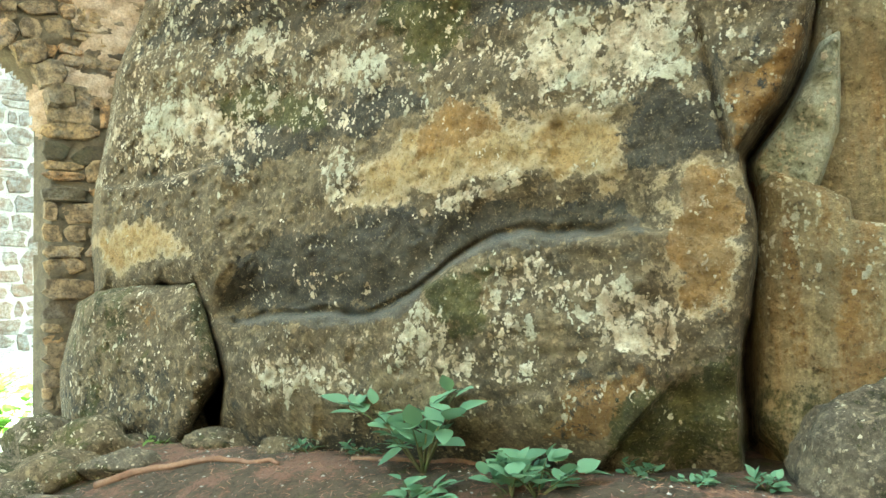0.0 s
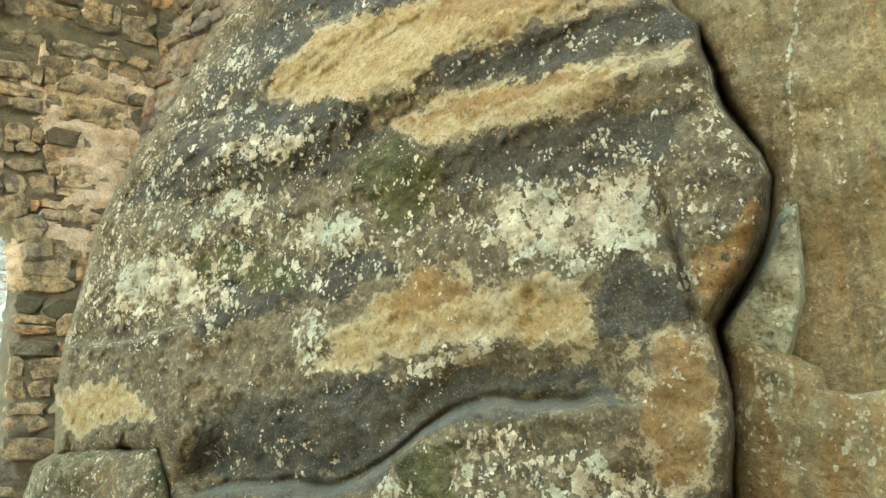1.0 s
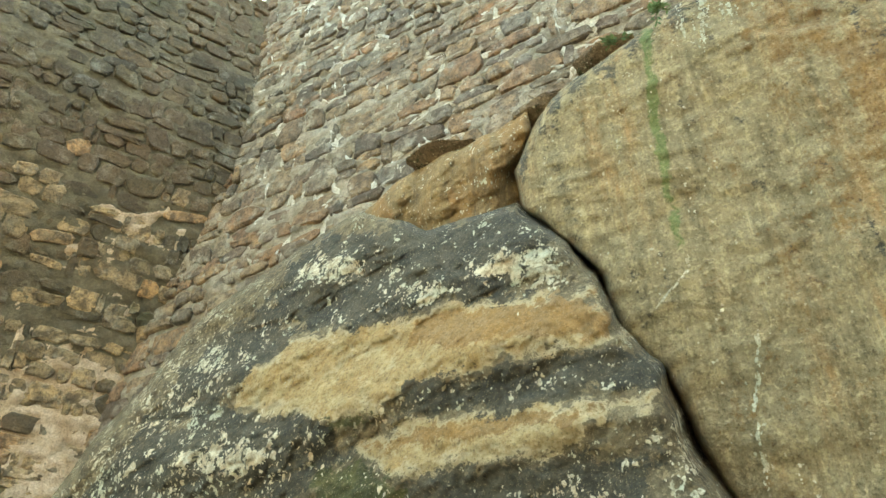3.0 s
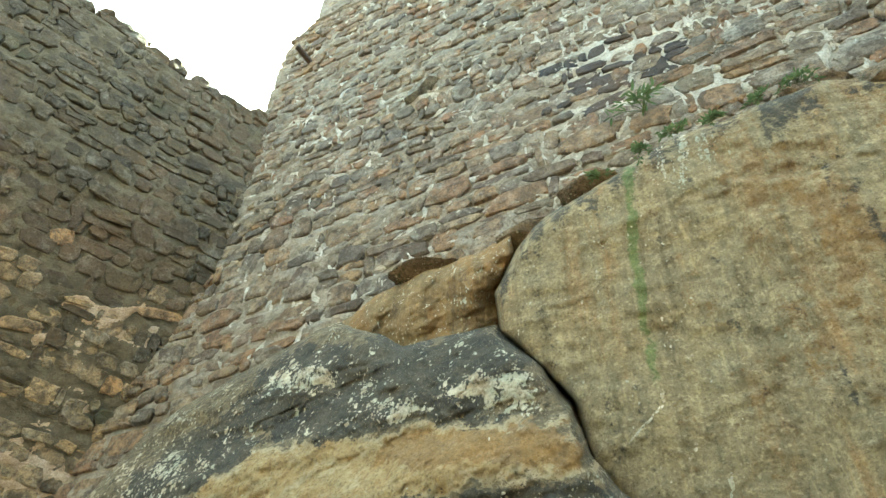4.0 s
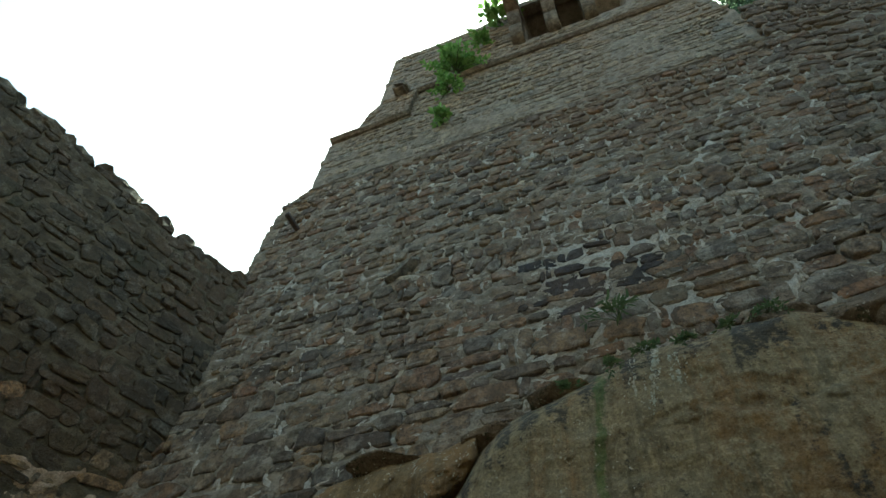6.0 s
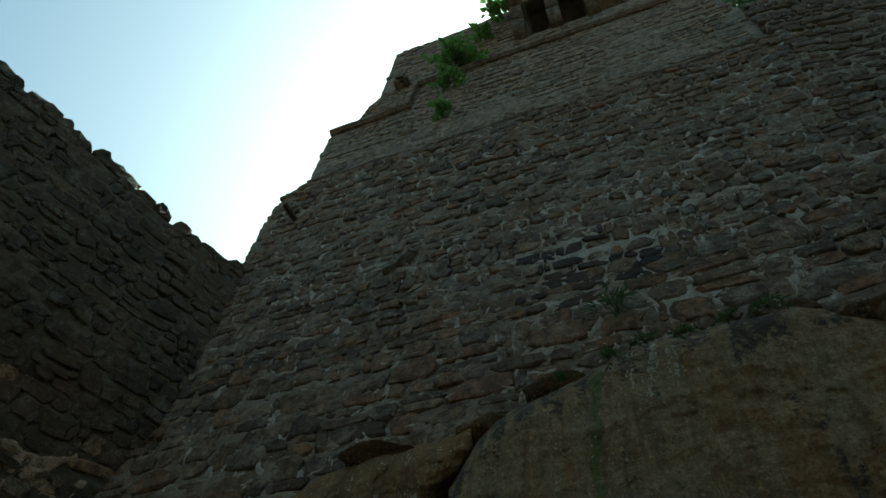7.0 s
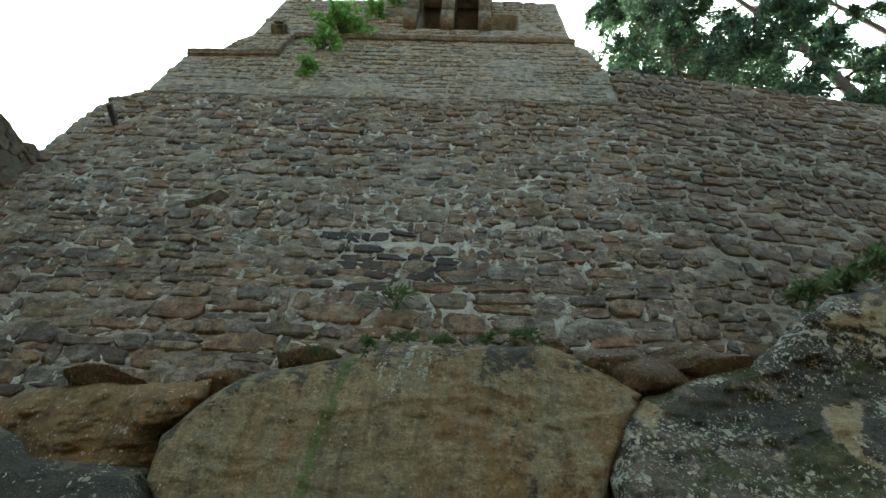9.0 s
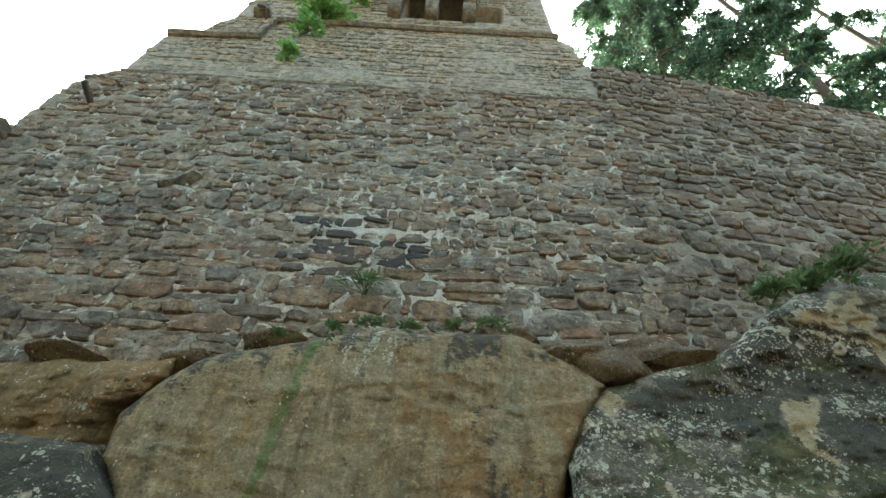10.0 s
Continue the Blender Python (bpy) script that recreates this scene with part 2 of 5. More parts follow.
def plain(name, a, b, scale, rough=0.9, strength=0.5):
    m, tree, bsdf = material(name, rough)
    p = position(tree)
    n, f = noisy(tree, p, scale, 8.0, 0.7), noisy(tree, p, scale * 8, 6.0, 0.7)
    col = mix(tree, ramp(tree, n, 0.35, 0.65), a, b)
    col = mix(tree, ramp(tree, f, 0.35, 0.75, 0.0, 0.5), col, tuple(c * 0.4 for c in a))
    tree.links.new(col, bsdf.inputs["Base Color"])
    bump(tree, bsdf, times(tree, n, f, "ADD"), strength, 0.03)
    return m


BARK = plain("bark", (0.07, 0.048, 0.035), (0.12, 0.08, 0.055), 8.0)
ROOTWOOD = plain("root wood", (0.16, 0.085, 0.055), (0.24, 0.14, 0.09), 9.0)
STEM = plain("green stems", (0.08, 0.11, 0.04), (0.14, 0.12, 0.06), 12.0)
IRON = plain("rusty iron", (0.05, 0.04, 0.035), (0.10, 0.06, 0.04), 20.0, 0.7)
PATHWAY = plain("pale path", (0.24, 0.27, 0.30), (0.30, 0.33, 0.36), 1.5, 0.8)


def litter_material():
    """Earth with drifts of reddish needles and thin moss."""
    m, tree, bsdf = material("needle litter", 0.95)
    p = position(tree)
    big, mid, fine = noisy(tree, p, 1.8, 6.0, 0.7), noisy(tree, p, 9.0, 8.0, 0.75), noisy(tree, p, 60.0, 6.0, 0.75)
    col = mix(tree, ramp(tree, mid, 0.38, 0.62), (0.12, 0.092, 0.062), (0.065, 0.05, 0.034))
    col = mix(tree, ramp(tree, times(tree, big, times(tree, mid, 0.5), "ADD"), 0.73, 0.85, 0.0, 0.75), col, (0.25, 0.13, 0.09))
    col = mix(tree, ramp(tree, noisy(tree, p, 2.7, 7.0, 0.75), 0.54, 0.64, 0.0, 0.75), col, (0.085, 0.095, 0.035))
    col = mix(tree, ramp(tree, fine, 0.48, 0.66, 0.0, 0.6), col, (0.035, 0.026, 0.018))
    tree.links.new(col, bsdf.inputs["Base Color"])
    bump(tree, bsdf, times(tree, mid, fine, "ADD"), 1.0, 0.05)
    return m


LITTER = litter_material()
STRING = stone_material("string course stone", [(0.22, 0.185, 0.13), (0.18, 0.155, 0.12)], 0.3)


# ---- building helpers ----
def mesh_of(name, verts, faces, mat, smooth_faces=True):
    me = bpy.data.meshes.new(name)
    me.from_pydata([tuple(v) for v in verts], [], [tuple(f) for f in faces])
    if smooth_faces:
        me.polygons.foreach_set("use_smooth", [True] * len(me.polygons))
    me.materials.append(mat)
    me.update()
    return me


def part(name, me, parent=None, label=""):
    ob = new(name, me)
    if parent:
        ob.parent = parent
    return tagged(ob, label) if label else ob


class Face:
    """An upright plane: u runs along it, w out of it towards the viewer, z up."""

    def __init__(self, nx, ny, dist, lean=0.0):
        length = math.hypot(nx, ny)
        self.n = np.array((nx / length, ny / length, 0.0))
        self.h = np.array((ny / length, -nx / length, 0.0))
        self.dist, self.lean = dist, lean

    def points(self, u, z, w):
        d = self.dist + self.lean * z - w
        return np.stack([self.h[0] * u + self.n[0] * d, self.h[1] * u + self.n[1] * d, z + 0 * u], -1)

    def matrix(self, u, z, w):
        at = self.points(np.array(u), np.array(z), np.array(w))
        return Matrix(((self.h[0], -self.n[0], 0, at[0]), (self.h[1], -self.n[1], 0, at[1]), (0, 0, 1, at[2]), (0, 0, 0, 1)))


HEART = np.array((0.12, -0.1, 1.95))   # relief swells towards the middle of the lane
ROCKFACE = Face(0.549, 0.835, 3.79, 0.036)
SLABFACE = Face(0.5, 0.866, 4.5)
WALLFACE = Face(0.562, 0.8271, 4.95)
RIGHTFACE = Face(0.562, 0.8271, 4.60)
GATEFACE = Face(-0.553, 0.833, 7.18)


def edge_distance(u, z, outline):
    """Distance inside (plus) or outside (minus) a closed outline."""
    best = np.full(u.shape, 1e9)
    inside = np.zeros(u.shape, bool)
    for (ax, ay), (bx, by) in zip(outline, outline[1:] + outline[:1]):
        ex, ey = bx - ax, by - ay
        t = np.clip(((u - ax) * ex + (z - ay) * ey) / (ex * ex + ey * ey), 0, 1)
        best = np.minimum(best, np.hypot(u - ax - t * ex, z - ay - t * ey))
        cross = ((ay > z) != (by > z)) & (u < ex * (z - ay) / (ey if ey else 1e-9) + ax)
        inside ^= cross
    return np.where(inside, best, -best)


def patches(u, z, outlines, soft):
    """Closed outlines filled with 1, fading over a width at their rims."""
    out = np.zeros(u.shape)
    for outline in outlines:
        out = np.maximum(out, smooth(-soft, soft, edge_distance(u, z, outline)))
    return out


def rock(name, face, outline, mat, label, step=0.02, edge=0.3, relief=0.10, seed=1.0, form=None, growth=None, out=0.0, wobble=0.10, category="rock", swell=True, fall=14.0):
    """A boulder's face: rounded back at its outline, with bedding, bumps and pits."""
    us, zs = [p[0] for p in outline], [p[1] for p in outline]
    gu, gz = np.arange(min(us) - 0.15, max(us) + 0.15, step), np.arange(min(zs) - 0.15, max(zs) + 0.15, step)
    u, z = np.meshgrid(gu, gz)
    du = (fbm(u * 1.7, z * 1.7, seed + 3, 4) - 0.5) * 2 * wobble
    dz = (fbm(u * 1.7, z * 1.7, seed + 9, 4) - 0.5) * 2 * wobble
    d = edge_distance(u + du, z + dz, outline)
    inner = np.clip(1 - d / edge, 0, 1)
    back = np.where(d > 0, edge * (1 - np.sqrt(np.maximum(0, 1 - inner ** 2))), edge - d * fall)
    w = out + (fbm(u * 0.7, z * 0.9, seed, 3) - 0.5) * relief * 3 + (fbm(u * 2.3, z * 4.0, seed + 2, 5) - 0.5) * relief + (fbm(u * 9, z * 9, seed + 5, 4) - 0.5) * relief * 0.5 - np.abs(fbm(u * 3.1, z * 5.2, seed + 15, 4) - 0.5) * relief * 0.9 + (fbm(u * 21, z * 24, seed + 25, 3) - 0.5) * min(relief, 0.1) * 0.32
    if form:
        w = w + form(u, z)
    flat_pts = face.points(u, z, np.zeros(u.shape)).reshape(-1, 3)
    to_eye = HEART - flat_pts
    pts = flat_pts + to_eye * ((w - back).reshape(-1) / np.maximum(0.5, np.abs(to_eye @ face.n)))[:, None] if swell else face.points(u, z, w - back).reshape(-1, 3)
    rows, cols = u.shape
    index = np.arange(rows * cols).reshape(rows, cols)
    keep = d > -0.12
    quad = keep[:-1, :-1] & keep[1:, :-1] & keep[:-1, 1:] & keep[1:, 1:]
    faces = np.stack([index[:-1, :-1], index[:-1, 1:], index[1:, 1:], index[1:, :-1]], -1)[quad]
    used, flat = np.unique(faces, return_inverse=True)
    me = mesh_of(name, pts[used], flat.reshape(-1, 4), mat)
    layers = growth(u, z) if growth else {}
    for key in ("lichen", "ochre", "rust", "dark", "slate", "moss", "algae"):
        layer = me.attributes.new(key, "FLOAT", "POINT")
        values = layers.get(key, np.zeros(u.shape)).reshape(-1)[used]
        layer.data.foreach_set("value", values.astype(np.float32))
    ob = new(name, me)
    return tagged(ob, label, category)


# ---- the main boulder ----
MAIN = [(-0.80, 0.35), (-0.80, 1.01), (-0.77, 1.5), (-0.72, 2.0), (-0.76, 2.33), (-0.54, 2.6), (-0.41, 2.83), (-0.36, 3.05), (-0.54, 3.55), (-0.63, 4.0),
        (-0.84, 4.34), (-0.91, 4.76), (-1.13, 5.13), (-1.45, 5.56), (-2.2, 5.62), (-2.84, 6.05), (-3.5, 5.93), (-4.2, 5.69), (-4.77, 5.39), (-5.05, 4.97),
        (-5.69, 4.48), (-6.09, 3.93), (-6.2, 3.25), (-6.3, 2.9), (-6.42, 2.37), (-6.26, 1.85), (-4.9, 1.85), (-4.75, 1.5), (-4.60, 1.1), (-4.7, 0.35)]


def ledge_height(u):
    return 1.60 + 0.42 * smooth(-3.05, -1.95, u)


def main_form(u, z):
    zl = ledge_height(u) + (fbm(u * 2.5, z * 0 + 2, 4.0, 2) - 0.5) * 0.16 + (fbm(u * 9, z * 5, 14.0, 3) - 0.5) * 0.02
    lower = 0.28 * (1 - smooth(zl - 0.05, zl + 0.015, z)) * smooth(-4.8, -4.2, u) * (1 - smooth(-1.35, -1.0, u))
    hollow = -0.10 * np.exp(-((z - zl - 0.14) / 0.15) ** 2) * smooth(-4.9, -4.4, u) * (1 - smooth(-1.3, -1.0, u))
    crack = -0.07 * np.exp(-((z - zl - 0.035) / 0.022) ** 2) * smooth(-4.5, -4.1, u) * (1 - smooth(-1.5, -1.2, u))
    seam = -0.09 * np.exp(-((u + 0.87 - (2.85 - z) * 0.16) / 0.025) ** 2) * smooth(2.25, 2.4, z) * smooth(3.15, 2.9, z)
    bed = 0.14 * smooth(2.86, 2.78, z + 0.06 * np.sin(u * 2)) * (1 - smooth(-4.8, -4.2, u))
    foot = -0.30 * smooth(1.05, 0.5, z)
    shoulder = -0.30 * smooth(4.2, 6.0, z) - 0.12 * smooth(-3.6, -5.6, u) * smooth(3.0, 5.0, z)
    bands = (0.035 * np.sin(z * 9.0 + 1.6 * np.sin(u * 1.2)) + 0.005 * np.sign(np.sin(z * 9.0 + 1.2 + 1.6 * np.sin(u * 1.2)))) * smooth(3.2, 3.8, z)
    pit = -0.06 * np.exp(-(((u + 1.72) / 0.05) ** 2 + ((z - 2.62) / 0.05) ** 2))
    bowl = -0.10 * np.exp(-(((u + 1.62) / 0.22) ** 2 + ((z - 2.52) / 0.16) ** 2))
    break_line = z - (0.62 + (u + 1.62) * 1.15)
    flake = -0.11 * smooth(0.012, -0.012, break_line) * smooth(-1.66, -1.60, u) * smooth(1.25, 1.1, z)
    return lower + hollow + crack + seam + bed + foot + shoulder + bands + pit + bowl + flake


# growths and tints on the face, each an outline of (u, z)
MAIN_OCHRE = [
    [(-3.57, 5.02), (-2.88, 5.01), (-2.46, 4.95), (-1.97, 4.93), (-1.52, 4.82), (-0.9, 4.68), (-0.85, 4.28), (-1.31, 4.32), (-1.98, 4.37), (-2.63, 4.26), (-2.93, 4.25), (-3.87, 4.58), (-3.9, 4.77)],
    [(-2.72, 3.97), (-2.44, 4.08), (-1.99, 4.05), (-1.19, 3.98), (-0.65, 3.89), (-0.7, 3.8), (-1.04, 3.77), (-1.23, 3.68), (-2.08, 3.68), (-2.61, 3.87)],
    [(-3.35, 2.31), (-3.2, 2.53), (-2.62, 2.83), (-2.45, 2.96), (-2.2, 2.89), (-2.08, 2.71), (-1.75, 2.74), (-1.4, 2.67), (-1.32, 2.34), (-1.49, 2.22), (-1.83, 2.41), (-2.29, 2.41), (-2.91, 2.3)],
    [(-1.08, 2.31), (-0.93, 2.38), (-0.77, 2.26), (-0.71, 2.08), (-0.86, 1.61), (-0.97, 1.58), (-1.16, 1.89)],
    [(-6.41, 2.32), (-5.98, 2.46), (-5.37, 2.38), (-5.06, 2.12), (-6.17, 1.99)]]
MAIN_RUST = [
    [(-2.63, 2.81), (-2.45, 2.94), (-2.2, 2.88), (-2.12, 2.67), (-2.37, 2.6), (-2.81, 2.55)],
    [(-1.05, 2.27), (-0.8, 2.27), (-0.73, 2.06), (-0.86, 1.61), (-0.99, 1.59), (-1.12, 1.89)],
    [(-2.3, 4.67), (-2.26, 4.85), (-1.52, 4.79), (-0.92, 4.67), (-0.84, 4.3), (-1.3, 4.49), (-1.98, 4.62)],
    [(-1.05, 1.77), (-0.84, 1.81), (-0.88, 1.59), (-0.99, 1.59)],
    [(-1.77, 1.08), (-1.31, 1.25), (-1.32, 1.13), (-1.55, 0.82), (-1.84, 0.86)],
    [(-0.73, 2.4), (-0.72, 2.72), (-0.44, 2.95), (-0.42, 2.86), (-0.51, 2.65)],
    [(-2.67, 4.01), (-1.58, 3.95), (-0.85, 3.87), (-1.21, 3.85), (-1.99, 3.85)]]
MAIN_DARK = [
    [(-3.32, 5.97), (-2.71, 5.78), (-2.16, 5.75), (-1.34, 5.45), (-1.2, 5.1), (-1.18, 4.86), (-1.69, 4.93), (-2.46, 4.97), (-3.0, 5.07), (-3.6, 5.22), (-3.77, 5.53), (-3.55, 5.82)],
    [(-2.35, 4.27), (-2.25, 4.38), (-1.72, 4.32), (-1.17, 4.24), (-0.72, 4.1), (-0.67, 3.97), (-1.15, 4.01), (-1.58, 4.01), (-1.99, 4.07), (-2.44, 4.12)],
    [(-2.34, 3.69), (-1.79, 3.65), (-1.23, 3.62), (-1.06, 3.64), (-0.82, 3.42), (-0.85, 3.26), (-1.27, 3.27), (-1.81, 3.33), (-2.25, 3.41)],
    [(-3.77, 5.53), (-3.45, 4.98), (-3.91, 4.85), (-4.31, 4.59), (-5.1, 4.51), (-4.64, 4.89), (-4.39, 5.27)],
    [(-5.1, 4.51), (-4.11, 4.54), (-3.14, 4.25), (-2.71, 3.93), (-3.1, 3.8), (-3.68, 3.83), (-4.93, 3.93), (-5.68, 4.06)]]
# more dark tint: the second outline runs above the ledge, the last along the foot
MAIN_DARK2 = [
    [(-1.31, 2.56), (-1.18, 2.65), (-1.0, 2.68), (-0.84, 2.54), (-0.82, 2.39), (-0.96, 2.35), (-1.11, 2.31), (-1.26, 2.35)],
    [(-3.84, 2.2), (-2.91, 2.15), (-2.06, 2.17), (-1.36, 2.16), (-1.21, 2.02), (-1.95, 2.06), (-2.35, 1.89), (-2.92, 1.63), (-4.57, 1.68), (-4.45, 1.99)],
    [(-3.2, 2.77), (-3.62, 2.84), (-4.08, 2.73), (-4.59, 2.72), (-4.34, 3.04), (-3.62, 3.05), (-2.9, 3.11), (-2.62, 2.98)],
    [(-4.55, 0.61), (-2.93, 0.72), (-1.76, 0.71), (-1.59, 0.67), (-1.76, 0.56), (-4.55, 0.4)]]
MAIN_SLATE = [
    [(-4.57, 1.57), (-3.62, 1.61), (-2.97, 1.59), (-2.65, 1.8), (-1.99, 2.05), (-1.24, 2.05), (-1.22, 1.96), (-1.71, 1.94), (-2.07, 1.9), (-2.56, 1.76), (-2.92, 1.52), (-3.62, 1.45)]]
MAIN_MOSS = [
    [(-3.06, 3.92), (-2.66, 3.92), (-2.34, 3.73), (-2.25, 3.45), (-2.41, 3.22), (-2.76, 3.28), (-3.03, 3.59)],
    [(-2.74, 1.55), (-2.69, 1.69), (-2.27, 1.81), (-2.2, 1.6), (-2.28, 1.4), (-2.57, 1.4)],
    [(-1.48, 1.0), (-0.82, 1.39), (-0.82, 0.9), (-1.56, 0.7)],
    [(-4.74, 3.39), (-4.34, 3.45), (-3.51, 3.15), (-3.62, 2.92), (-4.47, 3.11)],
    [(-2.99, 4.26), (-2.63, 4.26), (-2.72, 4.11)]]
MAIN_LICHEN = [
    [(-3.5, 5.65), (-3.3, 5.84), (-2.93, 5.73), (-2.72, 5.5), (-2.97, 5.47)],
    [(-2.36, 5.09), (-2.26, 5.19), (-2.01, 5.17), (-1.97, 4.98), (-2.16, 4.99)],
    [(-1.82, 5.12), (-1.59, 5.21), (-1.24, 5.12), (-1.1, 4.83), (-1.6, 4.97)],
    [(-4.36, 3.74), (-4.07, 3.75), (-3.87, 3.61), (-4.06, 3.58)],
    [(-2.09, 3.07), (-1.85, 3.27), (-1.52, 3.23), (-0.95, 3.19), (-0.89, 2.99), (-1.15, 2.91)]]
MAIN_LICHEN2 = [
    [(-3.64, 3.25), (-3.47, 3.5), (-3.05, 3.36), (-2.89, 3.15)],
    [(-2.03, 3.15), (-1.8, 3.3), (-1.38, 3.16), (-1.01, 3.07), (-0.99, 2.78), (-1.4, 2.71), (-1.67, 2.79)],
    [(-2.19, 1.88), (-1.92, 1.89), (-1.86, 1.69), (-1.94, 1.53), (-1.87, 1.27), (-1.95, 1.11), (-2.25, 1.17), (-2.28, 1.4)],
    [(-2.97, 1.41), (-2.74, 1.62), (-2.57, 1.4), (-2.32, 1.27), (-2.37, 1.06), (-3.11, 1.19)],
    [(-4.25, 1.25), (-3.41, 1.26), (-3.31, 1.03), (-3.84, 0.94), (-4.25, 1.0)]]
MAIN_LICHEN3 = [
    [(-1.86, 1.66), (-1.45, 1.76), (-1.09, 1.62), (-1.04, 1.39), (-1.25, 1.28), (-1.63, 1.4)],
    [(-5.65, 3.42), (-5.03, 3.45), (-4.6, 3.22), (-4.6, 2.99), (-5.72, 3.12)],
    [(-3.56, 2.74), (-3.3, 2.74), (-3.2, 2.53), (-3.41, 2.28), (-3.56, 2.5)],
    [(-4.48, 4.22), (-3.81, 4.27), (-3.44, 4.05), (-3.89, 4.05), (-4.39, 4.11)],
    [(-2.38, 2.35), (-2.06, 2.41), (-1.87, 2.39), (-2.22, 2.22), (-2.73, 2.17)]]


def main_growth(u, z):
    su, sz = u + (fbm(u * 5, z * 5, 21, 5) - 0.5) * 0.26, z + (fbm(u * 5, z * 5, 33, 5) - 0.5) * 0.18
    speckle = fbm(u * 11, z * 11, 55, 4)
    drift = fbm(u * 1.3, z * 2.2, 81, 4)
    crust = patches(su, sz, MAIN_LICHEN + MAIN_LICHEN2 + MAIN_LICHEN3, 0.07)
    tear = fbm(u * 7, z * 10, 91, 5) - 0.5
    ochre, dark = np.clip(patches(su, sz, MAIN_OCHRE, 0.15) + 0.9 * tear, 0, 1), np.clip(patches(su, sz, MAIN_DARK + MAIN_DARK2, 0.16) + 0.8 * tear, 0, 1)
    lichen = (0.56 + 0.08 * smooth(2.0, 2.6, z)) * crust + 1.0 * (speckle - 0.5) + 0.30 * drift - 0.06 + 0.10 * smooth(2.4, 3.0, z) + 0.14 * smooth(2.8, 3.0, z) * smooth(3.6, 3.3, z) + 0.14 * smooth(-3.7, -4.4, u) * smooth(2.5, 2.8, z) - 0.35 * patches(su, sz, MAIN_OCHRE[:2], 0.1) - 0.25 * patches(su, sz, MAIN_SLATE + MAIN_DARK2[:1], 0.1)
    return {"lichen": np.clip(lichen, 0, 1), "ochre": ochre, "rust": patches(su, sz, MAIN_RUST, 0.10), "dark": np.clip(dark + 0.30 * smooth(0.45, 0.62, drift) * (1 - ochre) - 0.4 * crust, 0, 1),
            "slate": patches(su, sz, MAIN_SLATE, 0.06), "moss": np.clip(0.85 * patches(su, sz, MAIN_MOSS, 0.16) + 0.7 * tear, 0, 1)}


rock("boulder", ROCKFACE, MAIN, ROCK, "huge weathered sandstone boulder banded with dark crust, ochre and cream lichen", 0.016, 0.09, 0.09, 1.0, main_form, main_growth, 0.0, 0.07)


def line(u, z, points, width):
    """How near (u, z) lies to a wandering line through a few points."""
    pz, pu = np.array([p[1] for p in points]), np.array([p[0] for p in points])
    order = np.argsort(pz)
    at = np.interp(z, pz[order], pu[order]) + (fbm(z * 6, z * 0, 5, 3) - 0.5) * 0.06
    return np.exp(-((u - at) / width) ** 2) * smooth(pz.min() - 0.05, pz.min() + 0.1, z) * smooth(pz.max() + 0.05, pz.max() - 0.1, z)


def slab_growth(u, z):
    green = line(u, z, [(0.02, 7.5), (0.0, 7.3), (-0.10, 6.4), (-0.13, 5.1), (-0.2, 4.2)], 0.055) * smooth(4.2, 6.0, z) * (0.35 + 0.9 * fbm(u * 14, z * 3, 19, 4))
    veins = line(u, z, [(-0.10, 5.12), (-0.14, 4.96), (-0.40, 4.72)], 0.012) + line(u, z, [(0.19, 4.45), (0.06, 3.92), (0.01, 3.37), (-0.06, 3.15)], 0.010)
    veins = veins + line(u, z, [(-0.09, 3.05), (-0.14, 2.5)], 0.02) + 0.7 * line(u, z, [(0.55, 7.75), (0.42, 7.0)], 0.03)
    warm = 0.6 * fbm(u * 2.2, z * 1.3, 12, 5) + 0.4 * fbm(u * 6, z * 1.2, 14, 4)
    east = smooth(-0.1, 1.3, u + 0.5 * (fbm(u * 2, z * 1.5, 13, 3) - 0.5))
    rust = 0.8 * np.clip(warm - 0.2, 0, 1) + 0.26 * east * smooth(0.36, 0.6, fbm(u * 3.5, z * 1.6, 51, 5))
    dark = 0.3 * smooth(0.50, 0.72, fbm(u * 4.5, z * 2.5, 31, 5)) * east + 0.28 * smooth(0.5, 0.7, fbm(u * 8, z * 0.8, 23, 4))
    pale = 0.14 * smooth(0.45, 0.65, fbm(u * 12, z * 3, 3, 4)) * (1 - 0.6 * east)
    # dark tint that strengthens towards the slab's top edge
    rim = np.interp(u, [-1.3, -0.92, 0.0, 0.41, 1.78, 2.3, 2.6], [6.3, 7.0, 7.42, 7.62, 7.86, 7.6, 7.31]) - z
    dark = dark + 0.30 * smooth(0.50, 0.0, rim + 0.5 * (fbm(u * 9, z * 1.5, 43, 4) - 0.5))
    for k in range(9):
        at = 0.32 + 0.075 * k + 0.05 * math.sin(k * 5.1)
        veins = veins + (0.55 + 0.3 * math.sin(k * 2.3)) * line(u, z, [(at, 7.66), (at - 0.05, 7.30 - 0.16 * abs(math.sin(k * 1.9)))], 0.012)
    return {"algae": green, "moss": 0.4 * smooth(0.5, 0.8, fbm(u * 5, z * 1.0, 77, 3)) * smooth(7.0, 7.5, z), "lichen": veins * (0.8 + 0.6 * fbm(u * 8, z * 8, 3, 3)) + pale, "rust": rust, "dark": dark}


def slab_form(u, z):
    flake = 0.05 * smooth(0.03, -0.03, z - 6.75 - 0.35 * np.abs(u - 1.35)) * smooth(0.75, 0.85, u)
    return flake - 0.10 * smooth(7.0, 7.8, z) - 0.15 * smooth(3.4, 2.4, z)


